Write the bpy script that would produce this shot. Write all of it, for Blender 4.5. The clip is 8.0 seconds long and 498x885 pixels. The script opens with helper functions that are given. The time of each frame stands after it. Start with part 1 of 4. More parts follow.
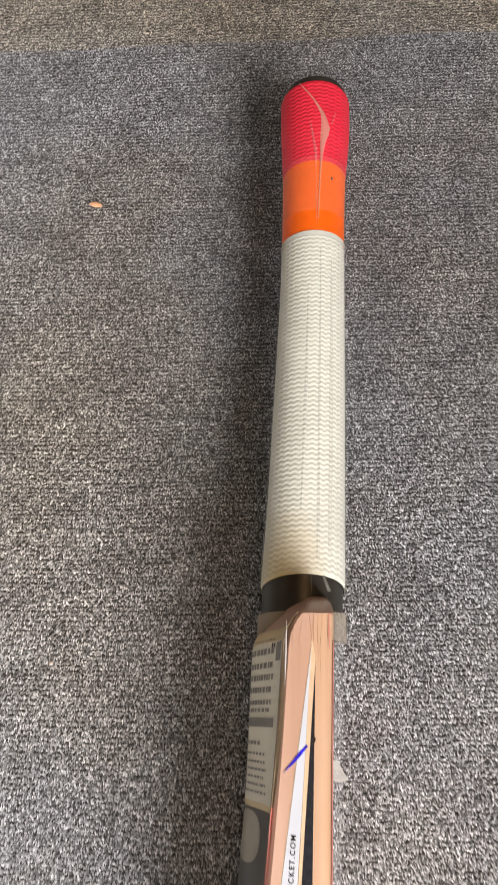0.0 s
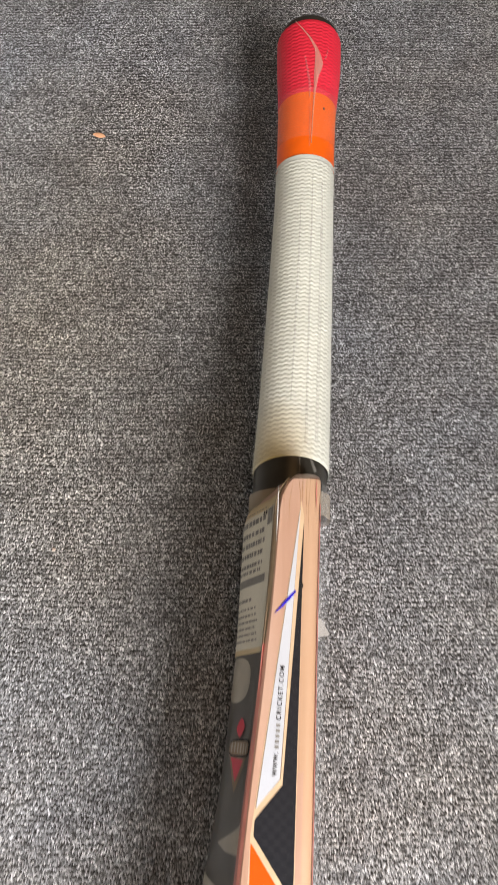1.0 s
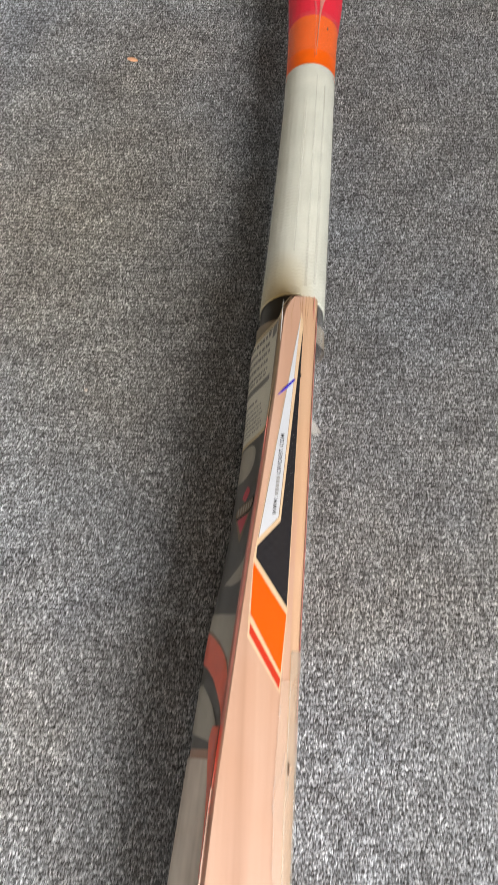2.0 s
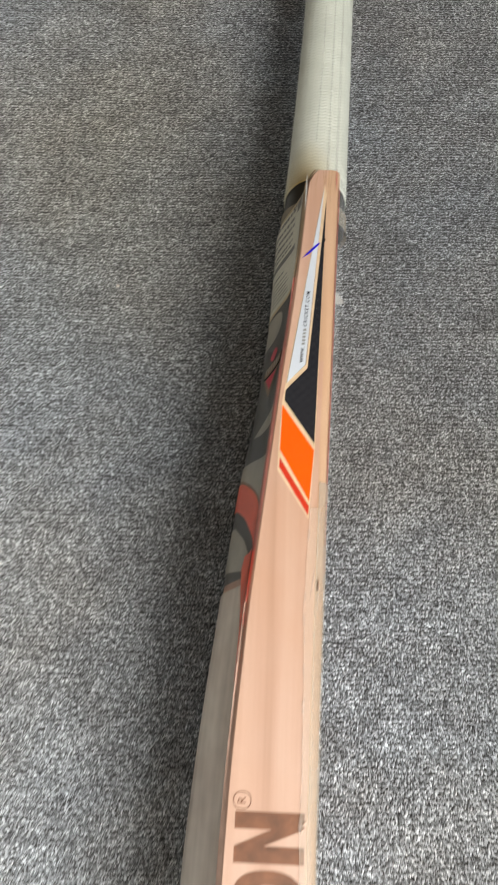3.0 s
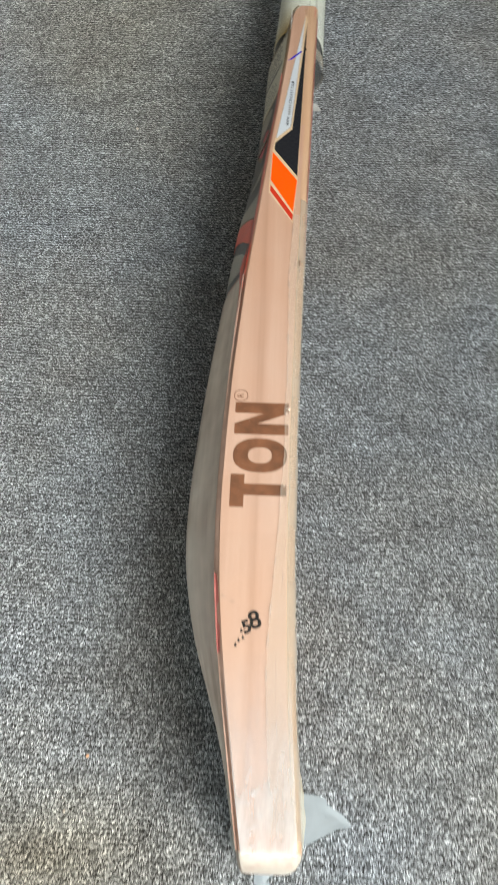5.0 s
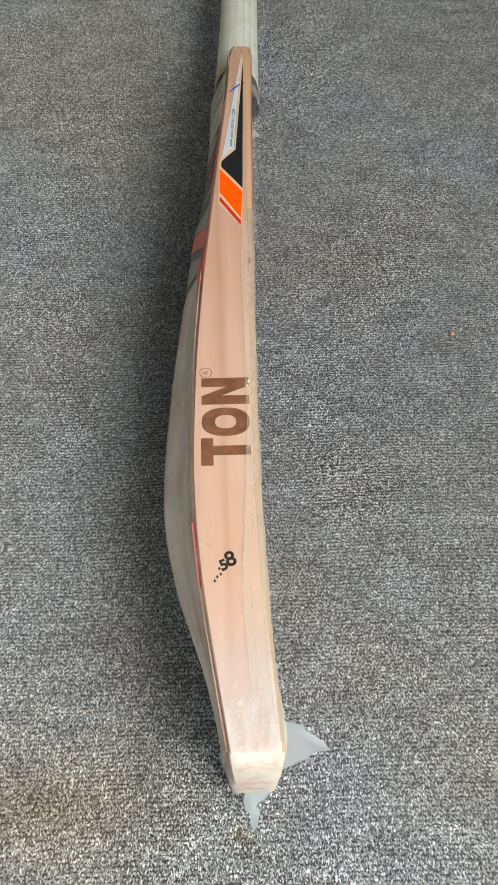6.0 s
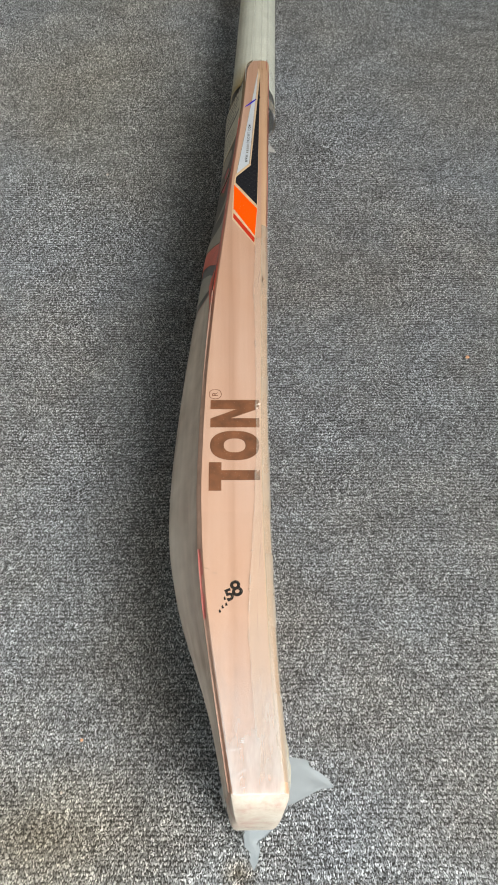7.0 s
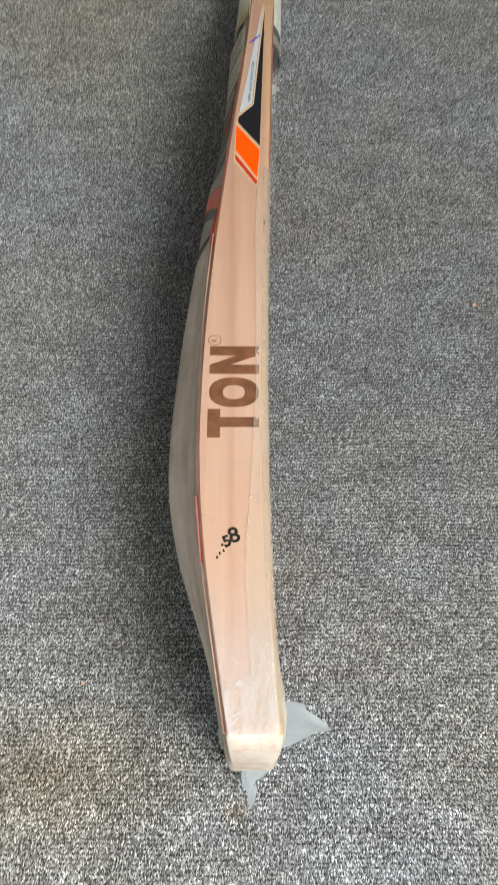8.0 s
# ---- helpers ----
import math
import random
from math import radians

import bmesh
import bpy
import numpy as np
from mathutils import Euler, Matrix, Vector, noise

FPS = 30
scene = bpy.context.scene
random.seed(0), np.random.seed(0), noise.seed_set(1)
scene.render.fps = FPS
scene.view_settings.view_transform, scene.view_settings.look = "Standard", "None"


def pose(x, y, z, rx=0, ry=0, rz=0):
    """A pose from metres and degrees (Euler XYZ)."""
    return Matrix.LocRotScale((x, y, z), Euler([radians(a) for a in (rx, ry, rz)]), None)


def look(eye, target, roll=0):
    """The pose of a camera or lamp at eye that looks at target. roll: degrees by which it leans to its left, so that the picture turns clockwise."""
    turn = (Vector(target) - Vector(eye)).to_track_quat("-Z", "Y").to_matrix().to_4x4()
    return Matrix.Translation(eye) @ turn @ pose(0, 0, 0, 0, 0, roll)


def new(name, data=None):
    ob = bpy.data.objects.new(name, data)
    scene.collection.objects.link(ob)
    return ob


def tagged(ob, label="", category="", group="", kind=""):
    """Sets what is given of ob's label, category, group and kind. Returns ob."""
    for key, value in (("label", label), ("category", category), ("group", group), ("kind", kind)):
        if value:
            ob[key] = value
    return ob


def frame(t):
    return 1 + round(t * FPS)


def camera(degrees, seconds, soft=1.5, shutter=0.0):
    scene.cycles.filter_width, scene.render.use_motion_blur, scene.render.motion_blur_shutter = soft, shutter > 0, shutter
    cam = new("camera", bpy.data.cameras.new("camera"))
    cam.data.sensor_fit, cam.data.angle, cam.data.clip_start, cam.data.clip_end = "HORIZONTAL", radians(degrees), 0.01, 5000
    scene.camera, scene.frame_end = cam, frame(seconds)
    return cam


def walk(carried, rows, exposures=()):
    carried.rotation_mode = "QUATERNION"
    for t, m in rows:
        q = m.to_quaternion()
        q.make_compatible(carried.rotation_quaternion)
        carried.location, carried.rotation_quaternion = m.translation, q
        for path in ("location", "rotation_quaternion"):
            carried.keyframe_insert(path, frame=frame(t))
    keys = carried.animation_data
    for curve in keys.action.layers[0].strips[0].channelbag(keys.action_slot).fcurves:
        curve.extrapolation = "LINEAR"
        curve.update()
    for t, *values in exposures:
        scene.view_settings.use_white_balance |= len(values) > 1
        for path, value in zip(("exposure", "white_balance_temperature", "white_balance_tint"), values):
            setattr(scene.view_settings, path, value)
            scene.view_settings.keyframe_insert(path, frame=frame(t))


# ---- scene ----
cam = camera(34.3, 8.0, soft=1.6, shutter=0.5)
PATH = [
    (0, (0.001, 0.127, 0.426), (-0.114, 0.772, -1.464), -10.4),
    (0.5, (-0.003, 0.107, 0.435), (-0.086, 0.729, -1.464), -6.8),
    (1, (-0.009, 0.07, 0.444), (-0.052, 0.7, -1.454), -3.2),
    (1.2, (-0.0095, 0.0554, 0.4538), (-0.0355, 0.6920, -1.4420), -1.5),
    (1.5, (-0.011, 0.013, 0.472), (-0.019, 0.677, -1.414), 1.5),
    (1.7, (-0.014, -0.019, 0.482), (-0.026, 0.662, -1.398), 1.5),
    (2.8, (-0.009, -0.121, 0.467), (-0.075, 0.591, -1.4), -3.7),
    (3, (-0.016, -0.138, 0.472), (-0.084, 0.578, -1.394), -3.3),
    (3.2, (-0.0187, -0.1573, 0.4783), (-0.1007, 0.5726, -1.3820), -3.8),
    (3.5, (-0.018, -0.191, 0.48), (-0.087, 0.565, -1.37), -2.5),
    (3.7, (-0.0145, -0.2128, 0.4826), (-0.0758, 0.5603, -1.3609), -1.6),
    (4, (-0.011, -0.243, 0.488), (-0.064, 0.552, -1.346), -1.2),
    (4.2, (-0.0093, -0.2673, 0.4917), (-0.0499, 0.5482, -1.3340), 0.1),
    (4.5, (-0.011, -0.307, 0.495), (-0.059, 0.527, -1.323), -0.2),
    (4.7, (-0.0126, -0.3306, 0.4868), (-0.0707, 0.5083, -1.3278), -0.4),
    (5, (-0.013, -0.372, 0.487), (-0.047, 0.512, -1.307), 0.2),
    (5.2, (-0.006, -0.398, 0.495), (-0.023, 0.519, -1.282), 0.0),
    (6.3, (-0.018, -0.443, 0.512), (0.061, 0.581, -1.203), 2.3),
    (6.5, (-0.017, -0.439, 0.512), (0.059, 0.594, -1.199), 2.6),
    (7, (-0.018, -0.427, 0.506), (0.034, 0.594, -1.213), 2.5),
    (7.5, (-0.015, -0.43, 0.505), (0.024, 0.556, -1.235), 2.3),
    (7.9, (-0.01, -0.43, 0.502), (0.014, 0.518, -1.259), 1.3),
    (8, (-0.011, -0.428, 0.501), (0.013, 0.491, -1.275), 1.5),
]
EXPOSURES = [(0, 0.42, 8000, 25), (1.5, 0.30, 7900, 22), (3.0, 0.08, 7700, 16), (5.0, -0.15, 7500, 12), (6.5, -0.28, 7750, 15), (8.0, -0.27, 7750, 15)]
walk(cam, [(t, look(eye, target, roll)) for t, eye, target, roll in PATH], EXPOSURES)

# ================= world, light =================
world = bpy.data.worlds.new("sky_world")
scene.world = world
world.use_nodes = True
wn, wl = world.node_tree.nodes, world.node_tree.links
sky = wn.new("ShaderNodeTexSky")
sky.sky_type = "NISHITA"
sky.sun_disc = False
sky.sun_elevation, sky.sun_rotation = radians(38), radians(60)
wl.new(sky.outputs["Color"], wn["Background"].inputs["Color"])
wn["Background"].inputs["Strength"].default_value = 0.12

# room, unseen and set to shape the light: x from -1.6 to 0.6, y from -1.6 to 2.8, ceiling at 2.5; wide windows in the x
# = 0.6 and y = -1.6 walls
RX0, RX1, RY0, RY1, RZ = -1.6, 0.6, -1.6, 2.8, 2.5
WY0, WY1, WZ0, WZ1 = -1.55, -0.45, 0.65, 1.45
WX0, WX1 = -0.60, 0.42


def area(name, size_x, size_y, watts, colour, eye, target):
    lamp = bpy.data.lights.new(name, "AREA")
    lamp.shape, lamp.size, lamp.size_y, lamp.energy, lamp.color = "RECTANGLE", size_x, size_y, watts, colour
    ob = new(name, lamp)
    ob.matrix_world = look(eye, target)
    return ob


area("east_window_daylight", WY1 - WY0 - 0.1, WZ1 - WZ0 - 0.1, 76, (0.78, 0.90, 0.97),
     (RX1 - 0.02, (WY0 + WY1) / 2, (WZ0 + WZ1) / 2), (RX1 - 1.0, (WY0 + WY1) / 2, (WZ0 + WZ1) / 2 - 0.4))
# added cool fill for the bat's back and left side, from an unseen window
area("south_fill_light", WX1 - WX0 - 0.1, WZ1 - WZ0 - 0.1, 17.5, (0.62, 0.85, 1.0),
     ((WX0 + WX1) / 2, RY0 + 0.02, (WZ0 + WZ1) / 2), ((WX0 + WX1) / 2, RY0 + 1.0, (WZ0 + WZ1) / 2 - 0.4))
# added warm fill from above; its source is unseen
area("warm_fill_light", 0.5, 0.8, 4.8, (1.0, 0.67, 0.32), (0.30, 0.50, RZ - 0.07), (0.30, 0.50, 0.0))


# ================= materials =================
def material(name, colour, rough=0.6, metal=0.0, spec=0.5):
    m = bpy.data.materials.new(name)
    m.use_nodes = True
    b = m.node_tree.nodes["Principled BSDF"]
    b.inputs["Base Color"].default_value = (*colour, 1)
    b.inputs["Roughness"].default_value = rough
    b.inputs["Metallic"].default_value = metal
    b.inputs["Specular IOR Level"].default_value = spec
    return m, m.node_tree.nodes, m.node_tree.links, b


def mapping(n, l, scale):
    tc, mp = n.new("ShaderNodeTexCoord"), n.new("ShaderNodeMapping")
    mp.inputs["Scale"].default_value = scale
    l.new(tc.outputs["Object"], mp.inputs["Vector"])
    return mp.outputs["Vector"]


def noise_tex(n, l, vec, scale, detail=4, rough=0.6):
    t = n.new("ShaderNodeTexNoise")
    t.inputs["Scale"].default_value, t.inputs["Detail"].default_value, t.inputs["Roughness"].default_value = scale, detail, rough
    if vec:
        l.new(vec, t.inputs["Vector"])
    return t.outputs["Fac"]


def ramp(n, l, fac, stops):
    r = n.new("ShaderNodeValToRGB")
    while len(r.color_ramp.elements) < len(stops):
        r.color_ramp.elements.new(0.5)
    for e, (p, c) in zip(r.color_ramp.elements, stops):
        e.position, e.color = p, (*c, 1)
    l.new(fac, r.inputs["Fac"])
    return r.outputs["Color"]


def mixc(n, l, a, b, fac, mode="MIX"):
    m = n.new("ShaderNodeMix")
    m.data_type, m.blend_type = "RGBA", mode
    for sock, v in ((m.inputs["A"], a), (m.inputs["B"], b), (m.inputs["Factor"], fac)):
        if isinstance(v, (int, float)):
            sock.default_value = v
        elif isinstance(v, tuple):
            sock.default_value = (*v, 1)
        else:
            l.new(v, sock)
    return m.outputs["Result"]


def bump(n, l, b, height, strength, dist):
    k = n.new("ShaderNodeBump")
    k.inputs["Strength"].default_value, k.inputs["Distance"].default_value = strength, dist
    l.new(height, k.inputs["Height"])
    l.new(k.outputs["Normal"], b.inputs["Normal"])


def plain(name, colour, rough, vary=0.12, scale=60.0, relief=0.0, spec=0.5):
    """A paint or print of one colour with slight blotches."""
    m, n, l, b = material(name, colour, rough, 0.0, spec)
    v = mapping(n, l, (1, 1, 1))
    f = noise_tex(n, l, v, scale, 5)
    lo, hi = tuple(c * (1 - vary) for c in colour), tuple(min(1, c * (1 + vary)) for c in colour)
    l.new(ramp(n, l, f, [(0.3, lo), (0.7, hi)]), b.inputs["Base Color"])
    if relief:
        bump(n, l, b, noise_tex(n, l, v, scale * 12, 3), 0.4, relief)
    return m


def willow(name, tint):
    m, n, l, b = material(name, (0.75, 0.5, 0.34), 0.42)
    fine = noise_tex(n, l, mapping(n, l, (420, 5, 420)), 1.0, 5)
    broad = noise_tex(n, l, mapping(n, l, (75, 2.2, 20)), 1.0, 3)
    blot = noise_tex(n, l, mapping(n, l, (14, 9, 14)), 1.0, 3)
    base = ramp(n, l, broad, [(0.3, tuple(t * c for t, c in zip(tint, (0.56, 0.36, 0.262)))), (0.5, tuple(t * c for t, c in zip(tint, (0.65, 0.44, 0.333)))),
                                (0.7, tuple(t * c for t, c in zip(tint, (0.71, 0.505, 0.393))))])
    grain = ramp(n, l, fine, [(0.32, (0.88, 0.84, 0.80)), (0.6, (1, 1, 1))])
    c = mixc(n, l, base, grain, 0.35, "MULTIPLY")
    c = mixc(n, l, c, ramp(n, l, blot, [(0.33, (0.96, 0.85, 0.76)), (0.66, (1.0, 1.0, 1.0))]), 0.9, "MULTIPLY")
    l.new(c, b.inputs["Base Color"])
    bump(n, l, b, fine, 0.12, 0.0004)
    return m


def rubber(name, colour, rough):
    m, n, l, b = material(name, colour, rough)
    v = mapping(n, l, (1, 1, 1))
    f = noise_tex(n, l, v, 45, 5)
    l.new(ramp(n, l, f, [(0.3, tuple(c * 0.86 for c in colour)), (0.7, colour)]), b.inputs["Base Color"])
    bump(n, l, b, noise_tex(n, l, v, 1500, 2), 0.15, 0.0003)
    return m


BACKING = ((0.16, 0.16, 0.16), (0.53, 0.53, 0.53))  # base under the loops; its low tint puts the gaps' shade into the colour


def carpet(islands, tint=(1.0, 1.0, 1.0)):
    m, n, l, b = material("carpet_loops" if islands else "carpet_base", (0.12, 0.12, 0.13), 0.95, 0.0, 0.1)
    v = mapping(n, l, (1, 1, 1))
    if islands:
        geo = n.new("ShaderNodeNewGeometry")
        f = geo.outputs["Random Per Island"]
    else:
        f = noise_tex(n, l, mapping(n, l, (420, 620, 1)), 1.0, 3, 0.8)
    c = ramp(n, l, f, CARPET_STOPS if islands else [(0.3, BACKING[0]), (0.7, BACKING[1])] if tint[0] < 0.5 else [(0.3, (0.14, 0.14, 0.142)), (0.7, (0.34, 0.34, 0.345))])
    rows = noise_tex(n, l, mapping(n, l, (22, 260, 1)), 1.0, 3)
    c = mixc(n, l, c, ramp(n, l, rows, [(0.35, (0.64, 0.64, 0.64)), (0.65, (1.06, 1.06, 1.06))]), 0.45, "MULTIPLY")
    clump = noise_tex(n, l, mapping(n, l, (250, 330, 1)), 1.0, 3)
    c = mixc(n, l, c, ramp(n, l, clump, [(0.36, (0.66, 0.66, 0.66)), (0.63, (1.17, 1.17, 1.17))]), 0.9, "MULTIPLY")
    # random warm and cool patches put the light's uneven colour into the carpet
    tone_patch = noise_tex(n, l, v, 5, 3)
    c = mixc(n, l, c, ramp(n, l, tone_patch, [(0.38, (1.0, 0.96, 0.90)), (0.62, (0.98, 1.0, 1.01))]), 1.0, "MULTIPLY")
    for centre, size, brown in (((-0.14, 0.26, 0.0), (0.13, 0.24, 1.0), (1.03, 0.97, 0.86)), ((-0.125, -0.385, 0.0), (0.10, 0.05, 1.0), (0.93, 0.84, 0.70)),
                                ((-0.012, -0.404, 0.0), (0.012, 0.010, 1.0), (0.97, 0.84, 0.68))):  # painted warm cast of the light, painted shade at lower left, and a small brown spot
        tc, mp, g = n.new("ShaderNodeTexCoord"), n.new("ShaderNodeMapping"), n.new("ShaderNodeTexGradient")
        g.gradient_type, mp.vector_type = "SPHERICAL", "TEXTURE"
        mp.inputs["Location"].default_value, mp.inputs["Scale"].default_value = centre, size
        l.new(tc.outputs["Object"], mp.inputs["Vector"]), l.new(mp.outputs["Vector"], g.inputs["Vector"])
        c = mixc(n, l, c, mixc(n, l, (1.0, 1.0, 1.0), brown, g.outputs["Fac"]), 1.0, "MULTIPLY")
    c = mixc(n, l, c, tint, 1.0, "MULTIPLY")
    wear = noise_tex(n, l, mapping(n, l, (26, 40, 1)), 1.0, 4)
    c = mixc(n, l, c, ramp(n, l, wear, [(0.36, (0.74, 0.73, 0.73)), (0.64, (1.0, 1.0, 1.0))]), 0.9, "MULTIPLY")
    l.new(c, b.inputs["Base Color"])
    return m


CARPET_STOPS = [(0.0, (0.165, 0.164, 0.163)), (0.42, (0.325, 0.323, 0.321)), (0.78, (0.53, 0.526, 0.523)), (0.94, (0.75, 0.745, 0.74)), (1.0, (0.84, 0.835, 0.83))]


def film(name, milk, gloss, wrinkle=1.0, tone=(0.74, 0.77, 0.79), streaks=0.0):
    """Thin clear plastic: mostly see-through, with a crumpled gloss and a little milkiness."""
    m = bpy.data.materials.new(name)
    m.use_nodes = True
    n, l = m.node_tree.nodes, m.node_tree.links
    n.remove(n["Principled BSDF"])
    clear, sheen, haze = n.new("ShaderNodeBsdfTransparent"), n.new("ShaderNodeBsdfGlossy"), n.new("ShaderNodeBsdfDiffuse")
    sheen.inputs["Roughness"].default_value = 0.28
    haze.inputs["Color"].default_value = (*tone, 1)
    h = noise_tex(n, l, mapping(n, l, (150, 30, 150)), 1.0, 4)
    k = n.new("ShaderNodeBump")
    k.inputs["Strength"].default_value, k.inputs["Distance"].default_value = 0.35 * wrinkle, 0.0015
    l.new(h, k.inputs["Height"])
    l.new(k.outputs["Normal"], sheen.inputs["Normal"])
    a, c = n.new("ShaderNodeMixShader"), n.new("ShaderNodeMixShader")
    a.inputs["Fac"].default_value, c.inputs["Fac"].default_value = milk, gloss
    if streaks:
        long_folds = noise_tex(n, l, mapping(n, l, (30, 5, 38)), 1.0, 3)
        patches = noise_tex(n, l, mapping(n, l, (20, 22, 20)), 1.0, 3)
        lo, hi = (max(0.0, milk - streaks),) * 3, (min(1.0, milk + streaks),) * 3
        both = mixc(n, l, long_folds, patches, 0.45)
        l.new(ramp(n, l, both, [(0.36, lo), (0.64, hi)]), a.inputs["Fac"])
    l.new(clear.outputs[0], a.inputs[1]), l.new(haze.outputs[0], a.inputs[2])
    l.new(a.outputs[0], c.inputs[1]), l.new(sheen.outputs[0], c.inputs[2])
    l.new(c.outputs[0], n["Material Output"].inputs["Surface"])
    return m


WOOD = willow("willow_wood", (0.755, 0.71, 0.725))
SAPWOOD = willow("willow_sapwood", (0.765, 0.735, 0.66))


def end_grain():
    m, n, l, b = material("bare_toe_wood", (0.82, 0.72, 0.58), 0.55)
    v = mapping(n, l, (1, 1, 1))
    c = ramp(n, l, noise_tex(n, l, v, 75, 4), [(0.34, (0.46, 0.31, 0.27)), (0.5, (0.51, 0.435, 0.375)), (0.66, (0.56, 0.50, 0.44))])
    l.new(mixc(n, l, c, ramp(n, l, noise_tex(n, l, v, 420, 3), [(0.35, (0.9, 0.87, 0.82)), (0.6, (1, 1, 1))]), 0.8, "MULTIPLY"), b.inputs["Base Color"])
    bump(n, l, b, noise_tex(n, l, v, 300, 3), 0.2, 0.0005)
    return m


TOE_WOOD = end_grain()
GRIP_WHITE = rubber("ivory_grip_rubber", (0.63, 0.645, 0.58), 0.5)


def yellowing(m, centre, size):
    """A yellowed stain of the rubber, round one place."""
    n, l = m.node_tree.nodes, m.node_tree.links
    b = n["Principled BSDF"]
    was = b.inputs["Base Color"].links[0].from_socket
    tc, mp, g = n.new("ShaderNodeTexCoord"), n.new("ShaderNodeMapping"), n.new("ShaderNodeTexGradient")
    g.gradient_type = "SPHERICAL"
    mp.vector_type = "TEXTURE"
    mp.inputs["Location"].default_value, mp.inputs["Scale"].default_value = centre, size
    l.new(tc.outputs["Object"], mp.inputs["Vector"])
    l.new(mp.outputs["Vector"], g.inputs["Vector"])
    l.new(mixc(n, l, was, (0.50, 0.36, 0.13), g.outputs["Fac"]), b.inputs["Base Color"])


yellowing(GRIP_WHITE, (-0.006, 0.184, 0.070), (0.022, 0.036, 0.032))
GRIP_RED = rubber("red_grip_rubber", (0.80, 0.022, 0.050), 0.5)
GRIP_ORANGE = rubber("orange_grip_rubber", (1.0, 0.13, 0.003), 0.5)
BLACK_TAPE = plain("black_binding_tape", (0.022, 0.020, 0.016), 0.4, 0.25, 120)
S_WHITE = plain("white_sticker", (0.48, 0.515, 0.57), 0.35, 0.04, 40)
S_ORANGE = plain("orange_sticker", (0.94, 0.085, 0.001), 0.6, 0.04, 50, spec=0.1)
S_RED = plain("red_sticker", (0.50, 0.028, 0.010), 0.6, 0.06, 50, spec=0.1)
S_GOLD = plain("tan_sticker_border", (0.60, 0.42, 0.27), 0.4, 0.1, 150)
S_GREY = plain("dark_grey_sticker", (0.055, 0.047, 0.038), 0.35, 0.25, 30)
S_PALE = plain("pale_grey_sticker", (0.36, 0.33, 0.27), 0.35, 0.15, 60)
S_LABEL = plain("label_paper", (0.71, 0.69, 0.59), 0.55, 0.06, 70)
S_MARGIN = plain("brown_label_margin", (0.24, 0.17, 0.105), 0.5, 0.2, 90)
S_CREAM = plain("cream_paper_band", (0.62, 0.50, 0.30), 0.55, 0.1, 80)
S_ROSE = plain("faded_red_edge_line", (0.55, 0.19, 0.15), 0.45, 0.2, 90)
S_CORAL = plain("coral_sticker", (0.86, 0.13, 0.06), 0.35, 0.12, 60)
S_CRIMSON = plain("crimson_print", (0.62, 0.012, 0.04), 0.35, 0.1, 90)
S_SPLICE = plain("glue_line", (0.36, 0.20, 0.11), 0.5, 0.3, 300)
S_DUSK = plain("dull_brown_line", (0.36, 0.22, 0.17), 0.5, 0.2, 120)
S_PINK = plain("pink_edge_line", (0.36, 0.11, 0.095), 0.4, 0.15, 120)
INK = plain("black_ink", (0.006, 0.006, 0.007), 0.6, 0.2, 300, spec=0.15)
INK_GREY = plain("grey_ink", (0.20, 0.192, 0.178), 0.5, 0.2, 300)
INK_BLUE = plain("blue_pen_ink", (0.012, 0.008, 0.42), 0.6, 0.6, 700, spec=0.15)
PRINT_BROWN = plain("scorched_brown_print", (0.155, 0.057, 0.026), 0.5, 0.4, 110)
FILM = film("shrink_film", 0.005, 0.006)
FILM_GRIP = film("grip_film", 0.15, 0.03, 1.0, (0.88, 0.93, 0.88), 0.10)
FILM_MILKY = film("milky_film", 0.74, 0.006, 0.1, (0.265, 0.295, 0.315))
FILM_TUCK = film("pale_film_tuck", 0.60, 0.01, 0.2, (0.54, 0.54, 0.52))
FILM_BACK = film("loose_film", 0.50, 0.04, 1.0, (0.92, 0.85, 0.77), 0.22)
# near-white milky creases: the glints on the wrinkles are in their colour
FILM_GLINT = film("glinting_film_crease", 0.65, 0.2, 0.2, (0.95, 0.96, 0.97))
FILM_FOLD = film("thick_film_fold", 0.34, 0.05, 0.2, (0.84, 0.60, 0.48))
FILM_FAINT = film("faint_fold_and_glare", 0.10, 0.05, 0.3, (0.93, 0.92, 0.88))
FILM_SEAM = film("film_seam", 0.16, 0.05, 0.3, (0.80, 0.76, 0.70))
WALL = plain("painted_wall", (0.22, 0.18, 0.135), 0.8, 0.04, 3, 0.0006)
CEIL = plain("ceiling_paint", (0.12, 0.11, 0.10), 0.85, 0.03, 3)
FRAME_WHITE = plain("white_window_frame", (0.78, 0.78, 0.77), 0.4, 0.03, 10)
CRUMB = plain("orange_crumb", (0.70, 0.36, 0.20), 0.7, 0.2, 300)


def carbon():
    m, n, l, b = material("black_checked_sticker", (0.012, 0.016, 0.02), 0.6, 0.0, 0.08)
    t = n.new("ShaderNodeTexChecker")
    l.new(mapping(n, l, (1, 1, 1)), t.inputs["Vector"])
    t.inputs["Scale"].default_value = 420
    t.inputs["Color1"].default_value, t.inputs["Color2"].default_value = (0.0095, 0.0098, 0.0130, 1), (0.0140, 0.0145, 0.0180, 1)
    l.new(t.outputs["Color"], b.inputs["Base Color"])
    return m


S_BLACK = carbon()


